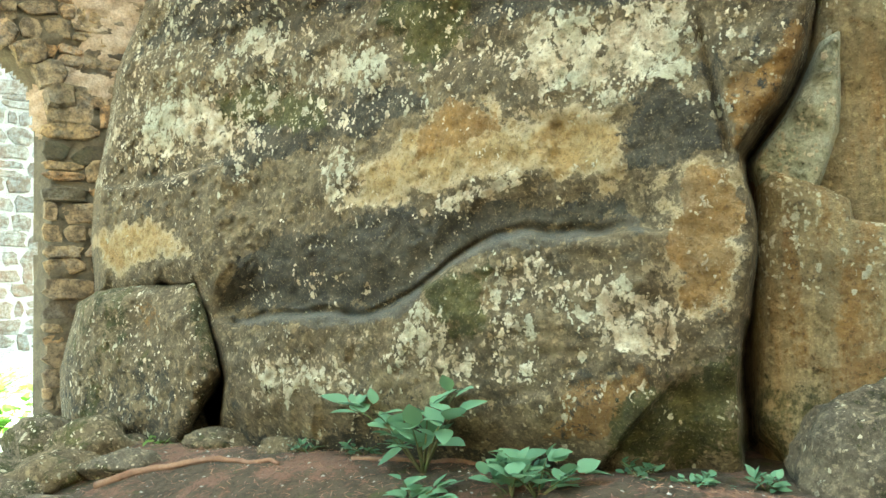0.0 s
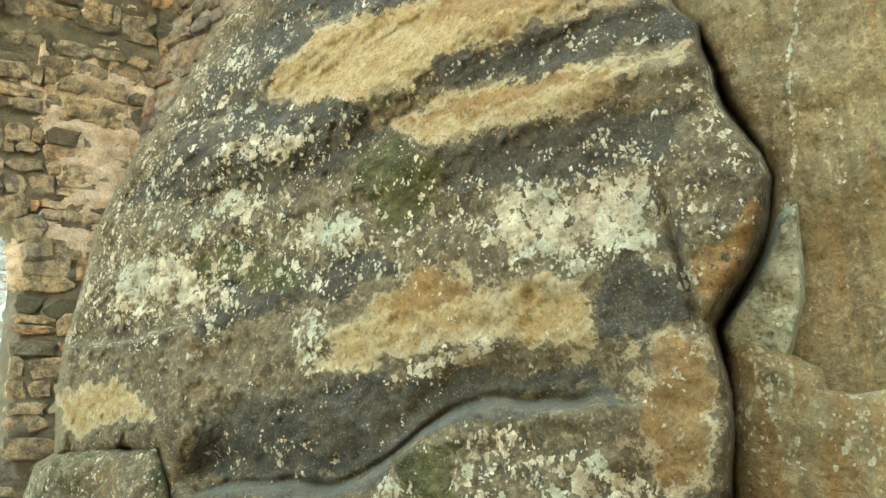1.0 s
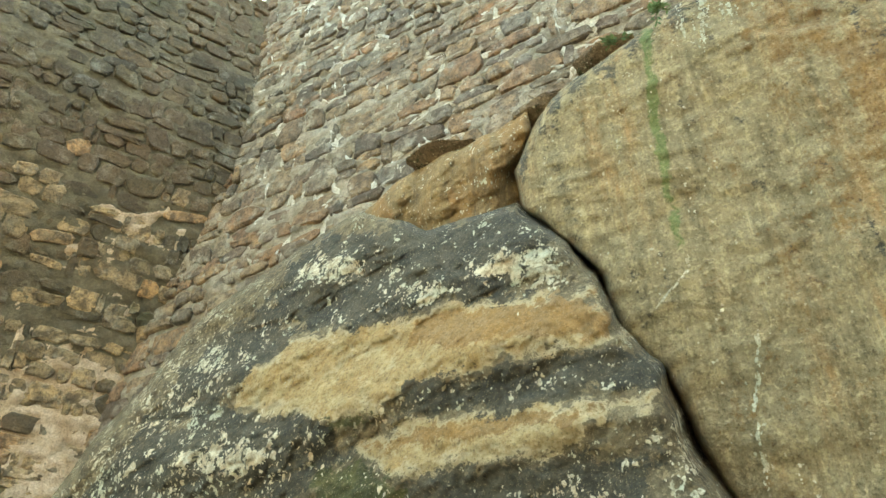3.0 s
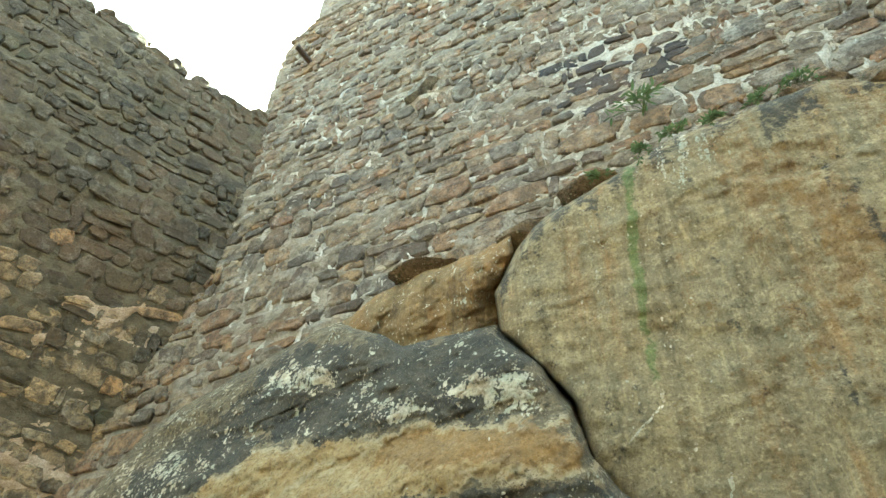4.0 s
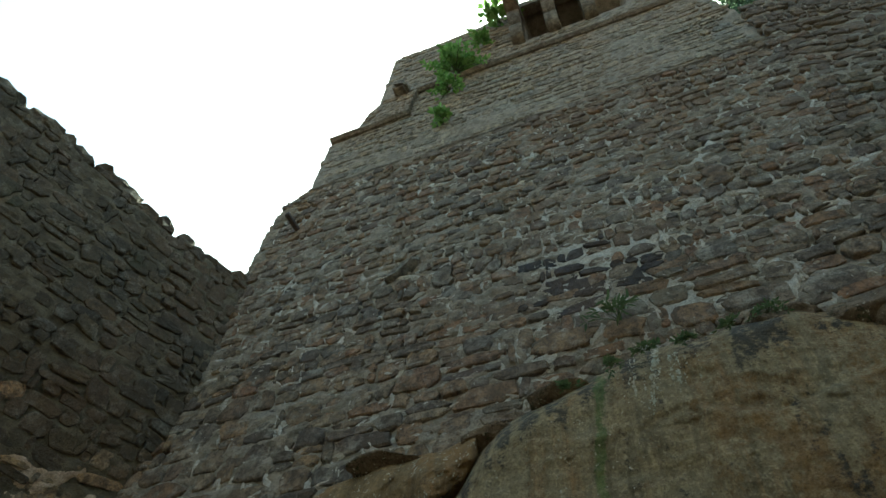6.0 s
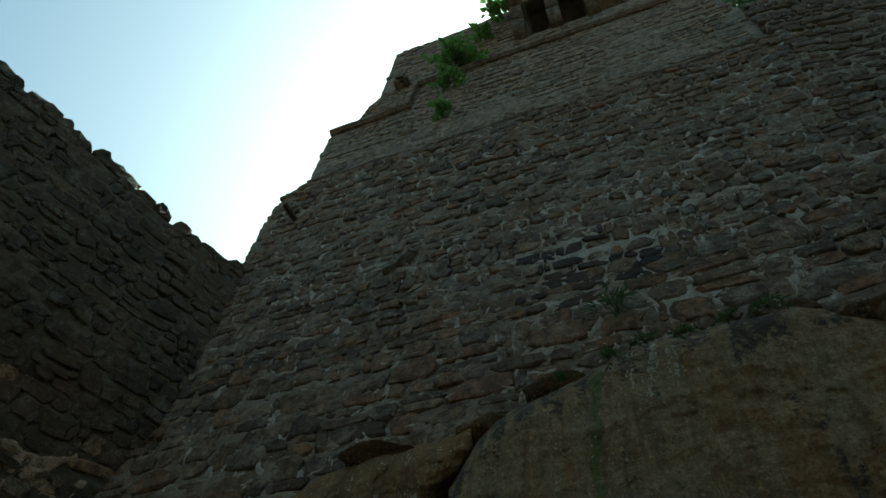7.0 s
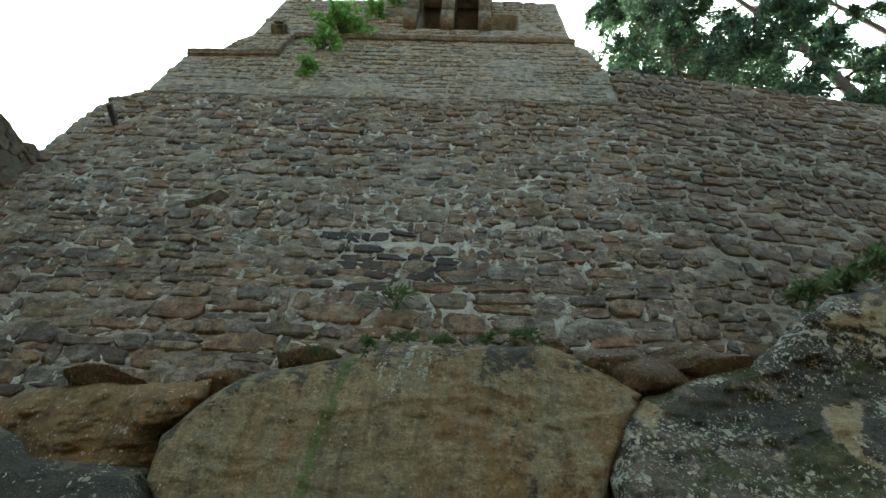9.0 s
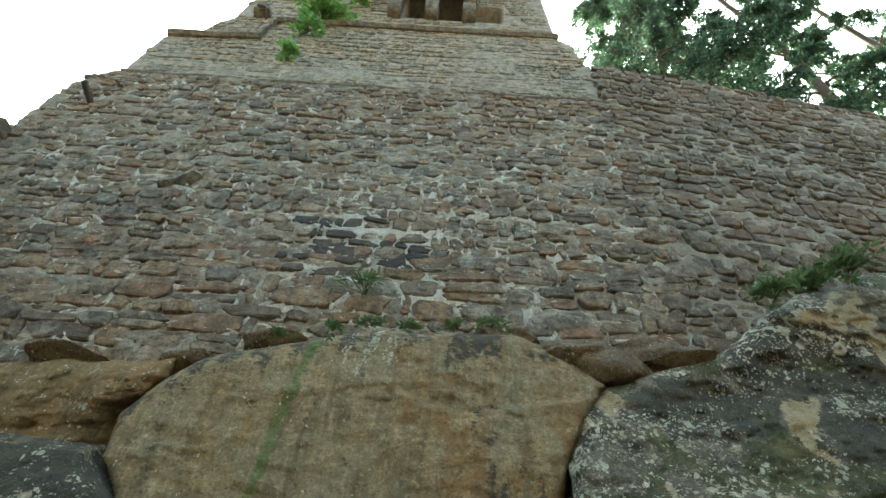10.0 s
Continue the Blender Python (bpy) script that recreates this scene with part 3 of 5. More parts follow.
SLAB_EDGE = [(-0.60, 0.3), (-0.60, 1.48), (-0.54, 1.83), (-0.53, 2.44), (-0.30, 2.75), (-0.17, 3.02), (-0.12, 3.2), (-0.15, 3.34), (-0.29, 3.76), (-0.40, 4.26), (-0.63, 4.63), (-0.71, 5.08), (-0.93, 5.48), (-1.22, 5.9), (-1.30, 6.3), (-1.08, 6.75), (-0.92, 7.0), (-0.54, 7.16), (0.0, 7.42), (0.41, 7.62), (0.98, 7.68),
             (1.78, 7.86), (2.28, 7.6), (2.62, 7.31), (2.26, 6.5), (2.12, 6.05), (2.1, 3.0), (2.1, 0.3)]
rock("rock_slab", SLABFACE, SLAB_EDGE, SLAB, "tall smooth tan rock slab with rusty and green water streaks", 0.022, 0.10, 0.06, 5.0, slab_form, slab_growth, 0.0, 0.05)


def block_growth(u, z):
    return {"lichen": 0.62 * fbm(u * 20, z * 2.5, 8, 4) * smooth(1.2, 1.8, z), "dark": 0.28 * smooth(0.45, 0.65, fbm(u * 9, z * 0.6, 18, 4)), "rust": 0.6 * smooth(0.5, 0.7, fbm(u * 4, z * 0.7, 9, 4)), "moss": 0.5 * smooth(1.4, 0.9, z)}


rock("rock_block", SLABFACE, [(-0.60, 0.85), (-0.57, 1.6), (-0.50, 2.22), (-0.42, 2.30), (-0.25, 2.22), (-0.07, 2.09), (-0.05, 1.97), (0.1, 1.94), (0.6, 2.0), (1.3, 1.6), (1.3, 0.4), (-0.2, 0.4)], SLAB,
     "upright sandstone block with vertical streaks leaning against the slab", 0.018, 0.14, 0.05, 7.0, None, block_growth, 0.20, 0.03)


def wedge_growth(u, z):
    return {"moss": 0.5 * fbm(u * 8, z * 3, 6, 3), "lichen": 0.5 * fbm(u * 9, z * 4, 16, 3)}


rock("rock_wedge", SLABFACE, [(-0.14, 2.98), (-0.06, 3.02), (-0.08, 2.74), (-0.10, 2.49), (-0.18, 2.26), (-0.25, 2.1), (-0.48, 2.1), (-0.53, 2.35), (-0.33, 2.6)], WEDGE,
     "narrow pale grey-green rock wedge jammed in the cleft", 0.012, 0.07, 0.09, 27.0, None, wedge_growth, 0.14, 0.02)


def cap_form(u, z):
    return 0.05 * np.sin(u * 13 + 1.5 * fbm(u * 2, z * 2, 61, 3) * 3) * smooth(5.9, 6.6, z) - 0.25 * smooth(0.0, 0.4, u + 2.05) * smooth(6.9, 6.3, z)


def cap_growth_tints(u, z):
    # rust and lichen, with dark patches only in the lowest part
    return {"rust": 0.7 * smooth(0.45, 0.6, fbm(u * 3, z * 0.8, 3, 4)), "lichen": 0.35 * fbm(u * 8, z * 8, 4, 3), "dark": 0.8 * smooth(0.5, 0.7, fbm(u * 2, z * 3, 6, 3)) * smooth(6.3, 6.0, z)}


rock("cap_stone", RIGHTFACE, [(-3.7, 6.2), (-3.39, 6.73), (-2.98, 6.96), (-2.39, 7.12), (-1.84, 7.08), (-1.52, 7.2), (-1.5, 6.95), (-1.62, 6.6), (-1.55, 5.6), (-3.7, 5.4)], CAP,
     "tan sandstone cap stone wedged between boulder and wall", 0.018, 0.22, 0.085, 9.0, cap_form, cap_growth_tints, -0.05, 0.05)


def grey_growth(u, z):
    return {"lichen": np.clip(1.25 * fbm(u * 2.5, z * 2.5, 2, 4) - 0.30, 0, 1), "moss": 1.0 * smooth(0.47, 0.62, fbm(u * 2.2, z * 2.2, 17, 4)), "dark": 0.8 * smooth(0.5, 0.65, fbm(u * 1.3, z * 1.3, 27, 4)), "ochre": 0.75 * smooth(0.52, 0.7, fbm(u * 1.8, z * 1.8, 41, 4))}


def grey_form(u, z):
    return 0.35 * smooth(7.6, 5.0, z) - 0.12 * smooth(0.0, 0.05, z - (6.9 + 0.25 * (u - 3.5))) * smooth(2.6, 3.2, u)


rock("grey_boulder", RIGHTFACE, [(1.85, 3.0), (1.83, 6.0), (1.99, 6.95), (2.32, 7.26), (3.29, 7.77), (4.43, 8.79), (5.62, 9.35), (7.5, 10.1), (9.4, 10.4), (9.4, 3.0)], GREY,
     "massive grey boulder crusted with white lichen and moss below the wall", 0.03, 0.30, 0.12, 13.0, grey_form, grey_growth, 0.05)


def small_growth_tints(u, z):
    # lichen, moss and rust, plus a dark tint that strengthens towards the foot
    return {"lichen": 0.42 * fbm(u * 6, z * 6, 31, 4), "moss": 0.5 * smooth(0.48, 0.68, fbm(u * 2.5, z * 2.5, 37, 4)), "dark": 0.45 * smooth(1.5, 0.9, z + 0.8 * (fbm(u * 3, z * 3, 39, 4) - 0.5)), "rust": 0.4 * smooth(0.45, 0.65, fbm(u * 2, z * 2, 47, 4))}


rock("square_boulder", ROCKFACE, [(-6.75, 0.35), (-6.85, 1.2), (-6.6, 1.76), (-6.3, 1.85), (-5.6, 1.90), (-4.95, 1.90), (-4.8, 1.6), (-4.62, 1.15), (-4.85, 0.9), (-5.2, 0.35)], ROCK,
     "squarish mossy boulder lying at the foot of the cliff", 0.022, 0.22, 0.08, 17.0, None, small_growth_tints, 0.30, 0.05)


def lump(name, centre, radii, seed, mat, label, growth_power=0.6, subdivisions=5, flecks=0.36, block=0.0):
    """A free boulder: a rounded lump with flats and noise."""
    bm = bmesh.new()
    bmesh.ops.create_icosphere(bm, subdivisions=subdivisions, radius=1)
    rng = random.Random(seed)
    cuts = [(Vector((rng.gauss(0, 1), rng.gauss(0, 1), rng.gauss(0, 0.7))).normalized(), rng.uniform(0.62, 0.85) - 0.12 * block) for _ in range(9)]
    for v in bm.verts:
        p = v.co.copy()
        for axis, reach in cuts:
            over = p.dot(axis) - reach
            if over > 0:
                p -= axis * over * (0.8 + 0.18 * block)
        q = p * 1.6 + Vector((seed, seed * 2, 0))
        p *= 1 + 0.16 * noise.fractal(q, 1, 2, 4) + 0.03 * noise.fractal(q * 5, 1, 2, 3)
        v.co = Vector((p.x * radii[0], p.y * radii[1], p.z * radii[2]))
    me = bpy.data.meshes.new(name)
    bm.to_mesh(me)
    bm.free()
    me.polygons.foreach_set("use_smooth", [True] * len(me.polygons))
    me.materials.append(mat)
    co = np.empty(len(me.vertices) * 3)
    me.vertices.foreach_get("co", co)
    co = co.reshape(-1, 3)
    for key, power in (("lichen", flecks), ("moss", growth_power), ("dark", 0.5)):
        layer = me.attributes.new(key, "FLOAT", "POINT")
        value = power * fbm(co[:, 0] * 4 + seed, co[:, 2] * 4 + co[:, 1] * 2.5, seed, 4)
        layer.data.foreach_set("value", value.astype(np.float32))
    ob = new(name, me)
    ob.location = centre
    return tagged(ob, label, "rock")


lump("low_boulder", (2.45, 3.75, 0.55), (0.78, 0.7, 0.68), 3, GREY, "rounded grey boulder with green moss on needle litter", 0.8)


# rough footing stones bedded between the rocks and the wall
for k, (u, z, rx, rz) in enumerate(((-2.6, 7.32, 0.55, 0.13), (-1.55, 7.40, 0.52, 0.14), (-0.72, 7.70, 0.50, 0.12), (1.45, 8.08, 0.52, 0.17), (2.02, 7.92, 0.46, 0.24), (2.46, 7.82, 0.42, 0.36), (3.10, 7.98, 0.62, 0.24))):
    at = WALLFACE.points(np.array(u), np.array(z), np.array(0.0))
    footing = lump("footing_stone", tuple(at), (rx, 0.34, rz), 40 + k, FOOTING, "rough brown footing stone bedded under the wall", 0.5, 4, 0.25, 1.0)
    footing.rotation_euler = (0, 0, math.atan2(WALLFACE.h[1], WALLFACE.h[0]))


# ---- masonry ----
def stone_shape(seed):
    """An angular rubble stone in a unit box: x along, y out, z up."""
    rng = random.Random(seed)
    ring = []
    count = 10
    power = rng.uniform(4.5, 12.0)
    for k in range(count):
        a = 2 * math.pi * (k + 0.5 + rng.uniform(-0.34, 0.34)) / count
        c, s = math.cos(a), math.sin(a)
        reach = 0.5 / max(abs(c) ** power + abs(s) ** power, 1e-6) ** (1 / power) * rng.uniform(0.80, 1.08)
        ring.append((c * reach, s * reach))
    tip, lean, slope = rng.uniform(-0.18, 0.18), rng.uniform(-0.3, 0.3), rng.uniform(-0.3, 0.25)
    verts = [(x * 1.02, -0.8, z * 1.02) for x, z in ring]
    verts += [(x * 0.98, 0.45 + lean * x + slope * z + rng.uniform(-0.15, 0.15), z * 0.97) for x, z in ring]
    verts += [(x * 0.82 + tip * 0.3, 0.80 + lean * x + slope * z + rng.uniform(-0.22, 0.22), z * 0.80) for x, z in ring]
    verts.append((tip, 0.85 + rng.uniform(-0.25, 0.25), rng.uniform(-0.15, 0.15)))
    faces = []
    for level in (0, count):
        for k in range(count):
            n = (k + 1) % count
            faces.append((level + n, level + k, level + count + k, level + count + n))
    for k in range(count):
        faces.append((2 * count + (k + 1) % count, 2 * count + k, 3 * count))
    return verts, faces


SHAPES = [stone_shape(s) for s in range(40)]
SHARED = {}


def shape_mesh(k, mat):
    if (k, mat.name) not in SHARED:
        SHARED[k, mat.name] = mesh_of("stone", *SHAPES[k], mat, False)
    return SHARED[k, mat.name]


def courses(u0, u1, z0, z1, rows, widths, seed, fits, flush=False, rough=0.45):
    """Stones in wavering courses: u, z, width, height, tilt."""
    rng = random.Random(seed)
    z = z0
    out = []
    while z < z1:
        h = rng.uniform(*rows)
        u = u0 if flush else u0 - rng.uniform(0, widths[1])
        phase, sway = rng.uniform(0, 6), rng.uniform(0.0, rough * 0.1)
        while u < u1:
            w = rng.uniform(*widths) * rng.choice((0.45, 0.75, 1.0, 1.0, 1.35))
            cz = z + h / 2 + sway * math.sin(u * 0.9 + phase)
            if rng.random() < 0.24 and h > 0.22:
                cut = rng.uniform(0.4, 0.6)
                pieces = [(u + w / 2, cz - h * (1 - cut) / 2, w, h * cut), (u + w / 2, cz + h * cut / 2, w, h * (1 - cut))]
            else:
                pieces = [(u + w / 2, cz, w, h * rng.uniform(0.85, 1.08))]
            for pu, pz, pw, ph in pieces:
                if fits(pu, pz, pw, ph):
                    out.append((pu, pz + rng.uniform(-0.09, 0.09) * ph * rough * 2, pw, ph * rng.uniform(0.9, 1 + 0.25 * rough), rng.gauss(0, 6 * rough)))
            u += w
        z += h
    return out


def lay(face, parent, stones, mat, proud, seed, depth=None, first=300, joint=0.010, special=None, full=1.0):
    """Stones on a wall: the nearest as parts, those further off joined."""
    rng = random.Random(seed)
    rest_v, rest_f, base = [], [], 0
    stones = sorted(stones, key=lambda s: s[1] + rng.uniform(0, 0.2))
    for k, (u, z, w, h, tilt) in enumerate(stones):
        shape = rng.randrange(len(SHAPES))
        w, h = max(0.07, w - joint * rng.uniform(0.6, 1.5)), max(0.05, h - joint * rng.uniform(0.6, 1.5))
        w, h, out = w * full, h * full, rng.uniform(*proud)
        slope = (depth(u, z + 0.05) - depth(u, z - 0.05)) / 0.1 if depth else 0.0
        m = face.matrix(u, z, depth(u, z) if depth else 0.0) @ pose(0, 0, 0, -math.degrees(math.atan(slope)), tilt, 0) @ Matrix.Diagonal((w, out, h, 1))
        chosen = special(u, z) if special else None
        if k < first or chosen:
            ob = new("stone", shape_mesh(shape, chosen or mat))
            ob.parent = parent
            ob.matrix_basis = m
        else:
            verts, faces = SHAPES[shape]
            a = np.array(m)
            rest_v.append(np.array(verts) @ a[:3, :3].T + a[:3, 3])
            rest_f.extend([tuple(i + base for i in f) for f in faces])
            base += len(verts)
    if rest_v:
        ob = new("masonry", mesh_of("masonry", np.concatenate(rest_v), rest_f, mat, False))
        ob.parent = parent
        tagged(ob, kind="stuff")


def backing(name, face, outline, mat, label, step=0.07, form=None, relief=0.02, seed=50.0):
    ob = rock(name, face, outline, mat, label, step, 0.04, relief, seed, form, None, 0.0, 0.02, "wall", False, 2.5)
    return tagged(ob, kind="structure")


def inside(outline, margin):
    def test(u, z, w, h):
        uu, zz = np.array([u - w / 2, u + w / 2, u - w / 2, u + w / 2]), np.array([z - h / 2, z - h / 2, z + h / 2, z + h / 2])
        return bool((edge_distance(uu, zz, outline) > margin).all())
    return test


def joint_relief(u, z, deep):
    """Mortar that swells over some edges and is washed out at others."""
    return deep * (fbm(u * 5.5, z * 10.0, 301, 5) - 0.515) + 0.5 * deep * (fbm(u * 1.1, z * 1.6, 302, 3) - 0.5)


def box_hole(u, z, u0, u1, z0, z1, deep):
    return -deep * (smooth(u0 - 0.04, u0 + 0.04, u) * smooth(u1 + 0.04, u1 - 0.04, u) * smooth(z0 - 0.04, z0 + 0.04, z) * smooth(z1 + 0.04, z1 - 0.04, z))


# the rubble wall over the rocks
WALL_EDGE = [(-9.0, 4.6), (3.6, 4.6), (3.6, 14.92), (-5.36, 14.92), (-5.76, 14.8), (-5.84, 14.4), (-5.91, 13.5), (-5.98, 9.3), (-9.0, 8.8)]


def wall_form(u, z):
    return joint_relief(u, z, 0.14) + box_hole(u, z, -3.2 + 0.5 * (z - 11.15), -2.86 + 0.5 * (z - 11.15), 11.0, 11.22, 0.30) + box_hole(u, z, -5.42, -5.28, 13.62, 13.80, 0.1)


main_wall = backing("wall_main", WALLFACE, WALL_EDGE, MORTAR, "rubble castle wall of brown sandstone in pale mortar", 0.028, wall_form, 0.008)
clear = inside([(u + (0.3 if u > 3 else 0), z) for u, z in WALL_EDGE], -0.06)


def wall_fits(u, z, w, h):
    return clear(u, z, w, h) and not (abs(u + 3.0) < 0.15 + w / 2 and abs(z - 11.15) < 0.07 + h / 2)


def sooty(u, z):
    return SOOT if ((u + 0.30) / 0.95) ** 2 + ((z - 9.75) / 0.72) ** 2 < 1 and math.sin(u * 37 + z * 23) > -0.55 else None


stones = courses(-8.5, 3.6, 5.0, 9.3, (0.17, 0.34), (0.22, 0.62), 11, wall_fits, rough=0.8) + courses(-8.5, 3.6, 9.32, 14.9, (0.13, 0.27), (0.15, 0.40), 14, wall_fits, rough=0.8)
lay(WALLFACE, main_wall, stones, RUBBLE, (0.012, 0.055), 12, joint=0.010, special=sooty)

slanted = new("slanted_stone", shape_mesh(7, ASHLAR))
slanted.parent = main_wall
slanted.matrix_basis = WALLFACE.matrix(-2.86, 10.98, 0.01) @ pose(0, 0, 0, 0, -38, 0) @ Matrix.Diagonal((0.62, 0.14, 0.17, 1))

# pale repointing round the dark stones
repair = rock("mortar_repair", WALLFACE, [(-1.0, 9.2), (-0.9, 10.2), (-0.2, 10.5), (0.6, 10.2), (0.75, 9.3), (1.3, 8.8), (0.6, 8.5), (-0.2, 8.7)], LIMEMORTAR, "pale lime mortar smeared between dark stones", 0.03, 0.04, 0.006, 61.0, None, None, 0.008, 0.35, "mortar", False)
repair.parent = main_wall
del repair["category"]

# mortar squeezed out over the joints
def smears(name, face, parent, count, region, seed, mat, label):
    rng = random.Random(seed)
    verts, faces = [], []
    while len(faces) < count * 8:
        u, z = rng.uniform(*region[0]), rng.uniform(*region[1])
        near = math.exp(-((u - 0.2) / 1.6) ** 2 - ((z - 9.9) / 1.5) ** 2)
        if rng.random() > 0.22 + 0.8 * near:
            continue
        size = rng.uniform(0.04, 0.13)
        turn, long = rng.choice((0, 0, 0, 90, 60, -60)) + rng.gauss(0, 15), rng.uniform(1.2, 3.2)
        c, sn = math.cos(radians(turn)), math.sin(radians(turn))
        b = len(verts)
        verts.append(face.points(np.array(u), np.array(z), np.array(rng.uniform(0.02, 0.042))))
        for k in range(8):
            a = 2 * math.pi * k / 8
            reach = size * rng.uniform(0.45, 1.0)
            du, dz = reach * long * math.cos(a), reach * 0.6 * math.sin(a)
            verts.append(face.points(np.array(u + du * c - dz * sn), np.array(z + du * sn + dz * c), np.array(-0.015)))
        faces += [(b, b + 1 + k, b + 1 + (k + 1) % 8) for k in range(8)]
    ob = part(name, mesh_of(name, verts, faces, mat), parent, label)
    return tagged(ob, kind="stuff")


smears("mortar_smears", WALLFACE, main_wall, 2100, ((-5.6, 3.4), (7.0, 14.7)), 66, LIMEMORTAR, "pale mortar squeezed over the joints")

# the upper tower
TOWER_EDGE = [(-5.40, 14.9), (3.42, 14.9), (3.40, 16.8), (3.12, 18.4), (2.84, 18.7), (2.72, 22.3), (-1.25, 22.4), (-4.38, 21.98), (-4.42, 18.8), (-4.60, 18.44), (-4.90, 17.35), (-5.36, 17.2)]


def tower_form(u, z):
    return box_hole(u, z, -0.66, 0.72, 19.75, 21.9, 0.9) + box_hole(u, z, 1.02, 1.62, 19.75, 21.0, 0.6) - 0.05 * smooth(14.85, 15.0, z)


tower = backing("wall_tower", WALLFACE, TOWER_EDGE, MORTAR, "upper tower wall of coursed weathered sandstone", form=tower_form)
clear_tower = inside(TOWER_EDGE, -0.03)


def tower_fits(u, z, w, h):
    return clear_tower(u, z, w, h) and not (-0.68 - w / 2 < u < 0.74 + w / 2 and 19.7 - h / 2 < z < 21.95 + h / 2) and not (1.0 - w / 2 < u < 1.64 + w / 2 and 19.7 - h / 2 < z < 21.05 + h / 2)


lay(WALLFACE, tower, courses(-5.3, 3.5, 14.95, 22.4, (0.19, 0.29), (0.26, 0.60), 21, tower_fits, rough=0.2), ASHLAR, (0.01, 0.035), 22, lambda u, z: -0.05, joint=0.022)

# the curtain wall beside the tower, turned a little away
CURTAINFACE = Face(0.473, 0.881, 4.56)
CURTAIN_EDGE = [(3.92, 4.6), (16.0, 4.6), (16.0, 16.7), (8.5, 16.9), (5.0, 16.75), (3.92, 16.85)]
curtain = backing("wall_curtain", CURTAINFACE, CURTAIN_EDGE, MORTAR, "long rubble curtain wall of brown stones below conifers", 0.045, lambda u, z: joint_relief(u, z, 0.13), 0.01)
# laid in the darkened tones that carry the tree shade
lay(CURTAINFACE, curtain, courses(4.0, 14.5, 8.0, 16.8, (0.14, 0.30), (0.18, 0.46), 31, inside(CURTAIN_EDGE, -0.25), rough=0.8), SHADEDSTONE, (0.015, 0.06), 32, joint=0.016)

# the gate wall: upright above, set back towards its arch
ARCH_SPRING, JAMB = 3.95, 0.80


def gate_set(z):
    return -1.6 * smooth(9.6, 4.6, z)


def gate_form(u, z):
    return gate_set(z) + joint_relief(u, z, 0.10)


ARCH = [(JAMB - 1.57 + 1.57 * math.cos(math.pi * k / 14), ARCH_SPRING + 0.80 * math.sin(math.pi * k / 14)) for k in range(14, -1, -1)]
GATE_EDGE = [(JAMB, -0.1), (5.0, -0.1), (5.0, 9.0), (2.62, 9.6), (2.50, 12.05), (1.9, 11.95), (1.3, 11.85), (0.6, 11.85), (-0.4, 11.95), (-1.5, 12.15), (-2.6, 12.2), (-4.2, 12.5), (-4.2, -0.1), (JAMB - 3.14, -0.1)] + ARCH
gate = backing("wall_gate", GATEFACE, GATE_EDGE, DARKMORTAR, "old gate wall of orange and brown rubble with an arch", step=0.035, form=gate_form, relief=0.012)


def warm_stone(u, z):
    low = z < 7.6 + 0.6 * math.sin(u * 5)
    return GATEORANGE if u > -0.7 and math.sin(u * 31 + z * 17) > (-0.7 if low else 0.75) and z < 8.6 else None


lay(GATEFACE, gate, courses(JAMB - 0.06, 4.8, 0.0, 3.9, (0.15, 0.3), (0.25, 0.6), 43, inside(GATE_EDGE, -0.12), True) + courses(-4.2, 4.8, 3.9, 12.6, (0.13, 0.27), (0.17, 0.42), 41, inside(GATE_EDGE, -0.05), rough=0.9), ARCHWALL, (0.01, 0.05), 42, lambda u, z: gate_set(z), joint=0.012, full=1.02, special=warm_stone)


plaster = rock("plaster", GATEFACE, [(0.95, 3.3), (0.8, 4.8), (0.3, 6.0), (0.9, 7.6), (2.3, 7.9), (3.2, 6.8), (3.4, 3.4), (2.4, 2.8), (1.6, 2.6)], PLASTER, "pinkish plaster left on the gate wall", 0.03, 0.05, 0.05, 63.0, gate_form, None, 0.004, 0.5, "plaster", False, 1.0)
plaster.parent = gate
del plaster["category"]
for k in range(1, 14):
    a = math.pi * (k - 0.5) / 13
    if JAMB - 1.57 + 1.57 * math.cos(a) < -1.6:
        continue
    ob = new("voussoir", shape_mesh((k * 7) % 40, GATEORANGE))
    ob.parent = gate
    ob.matrix_basis = GATEFACE.matrix(JAMB - 1.57 + 1.70 * math.cos(a), ARCH_SPRING + 0.95 * math.sin(a), -1.6) @ pose(0, 0, 0, 0, 90 - math.degrees(a), 0) @ Matrix.Diagonal((0.30, 0.10, 0.36, 1))
rng_cap = random.Random(8)
for k in range(22):
    u = 2.35 - 0.30 * k + rng_cap.uniform(-0.08, 0.08)
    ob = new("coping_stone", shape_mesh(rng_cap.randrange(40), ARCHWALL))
    ob.parent = gate
    ob.matrix_basis = GATEFACE.matrix(u, 11.84 + 0.04 * math.sin(k * 1.7) + 0.022 * k + (0.22 if k == 0 else 0), -0.12) @ pose(0, 0, 0, 0, rng_cap.uniform(-8, 8), 0) @ Matrix.Diagonal((rng_cap.uniform(0.32, 0.50), 0.16, rng_cap.uniform(0.26, 0.40), 1))


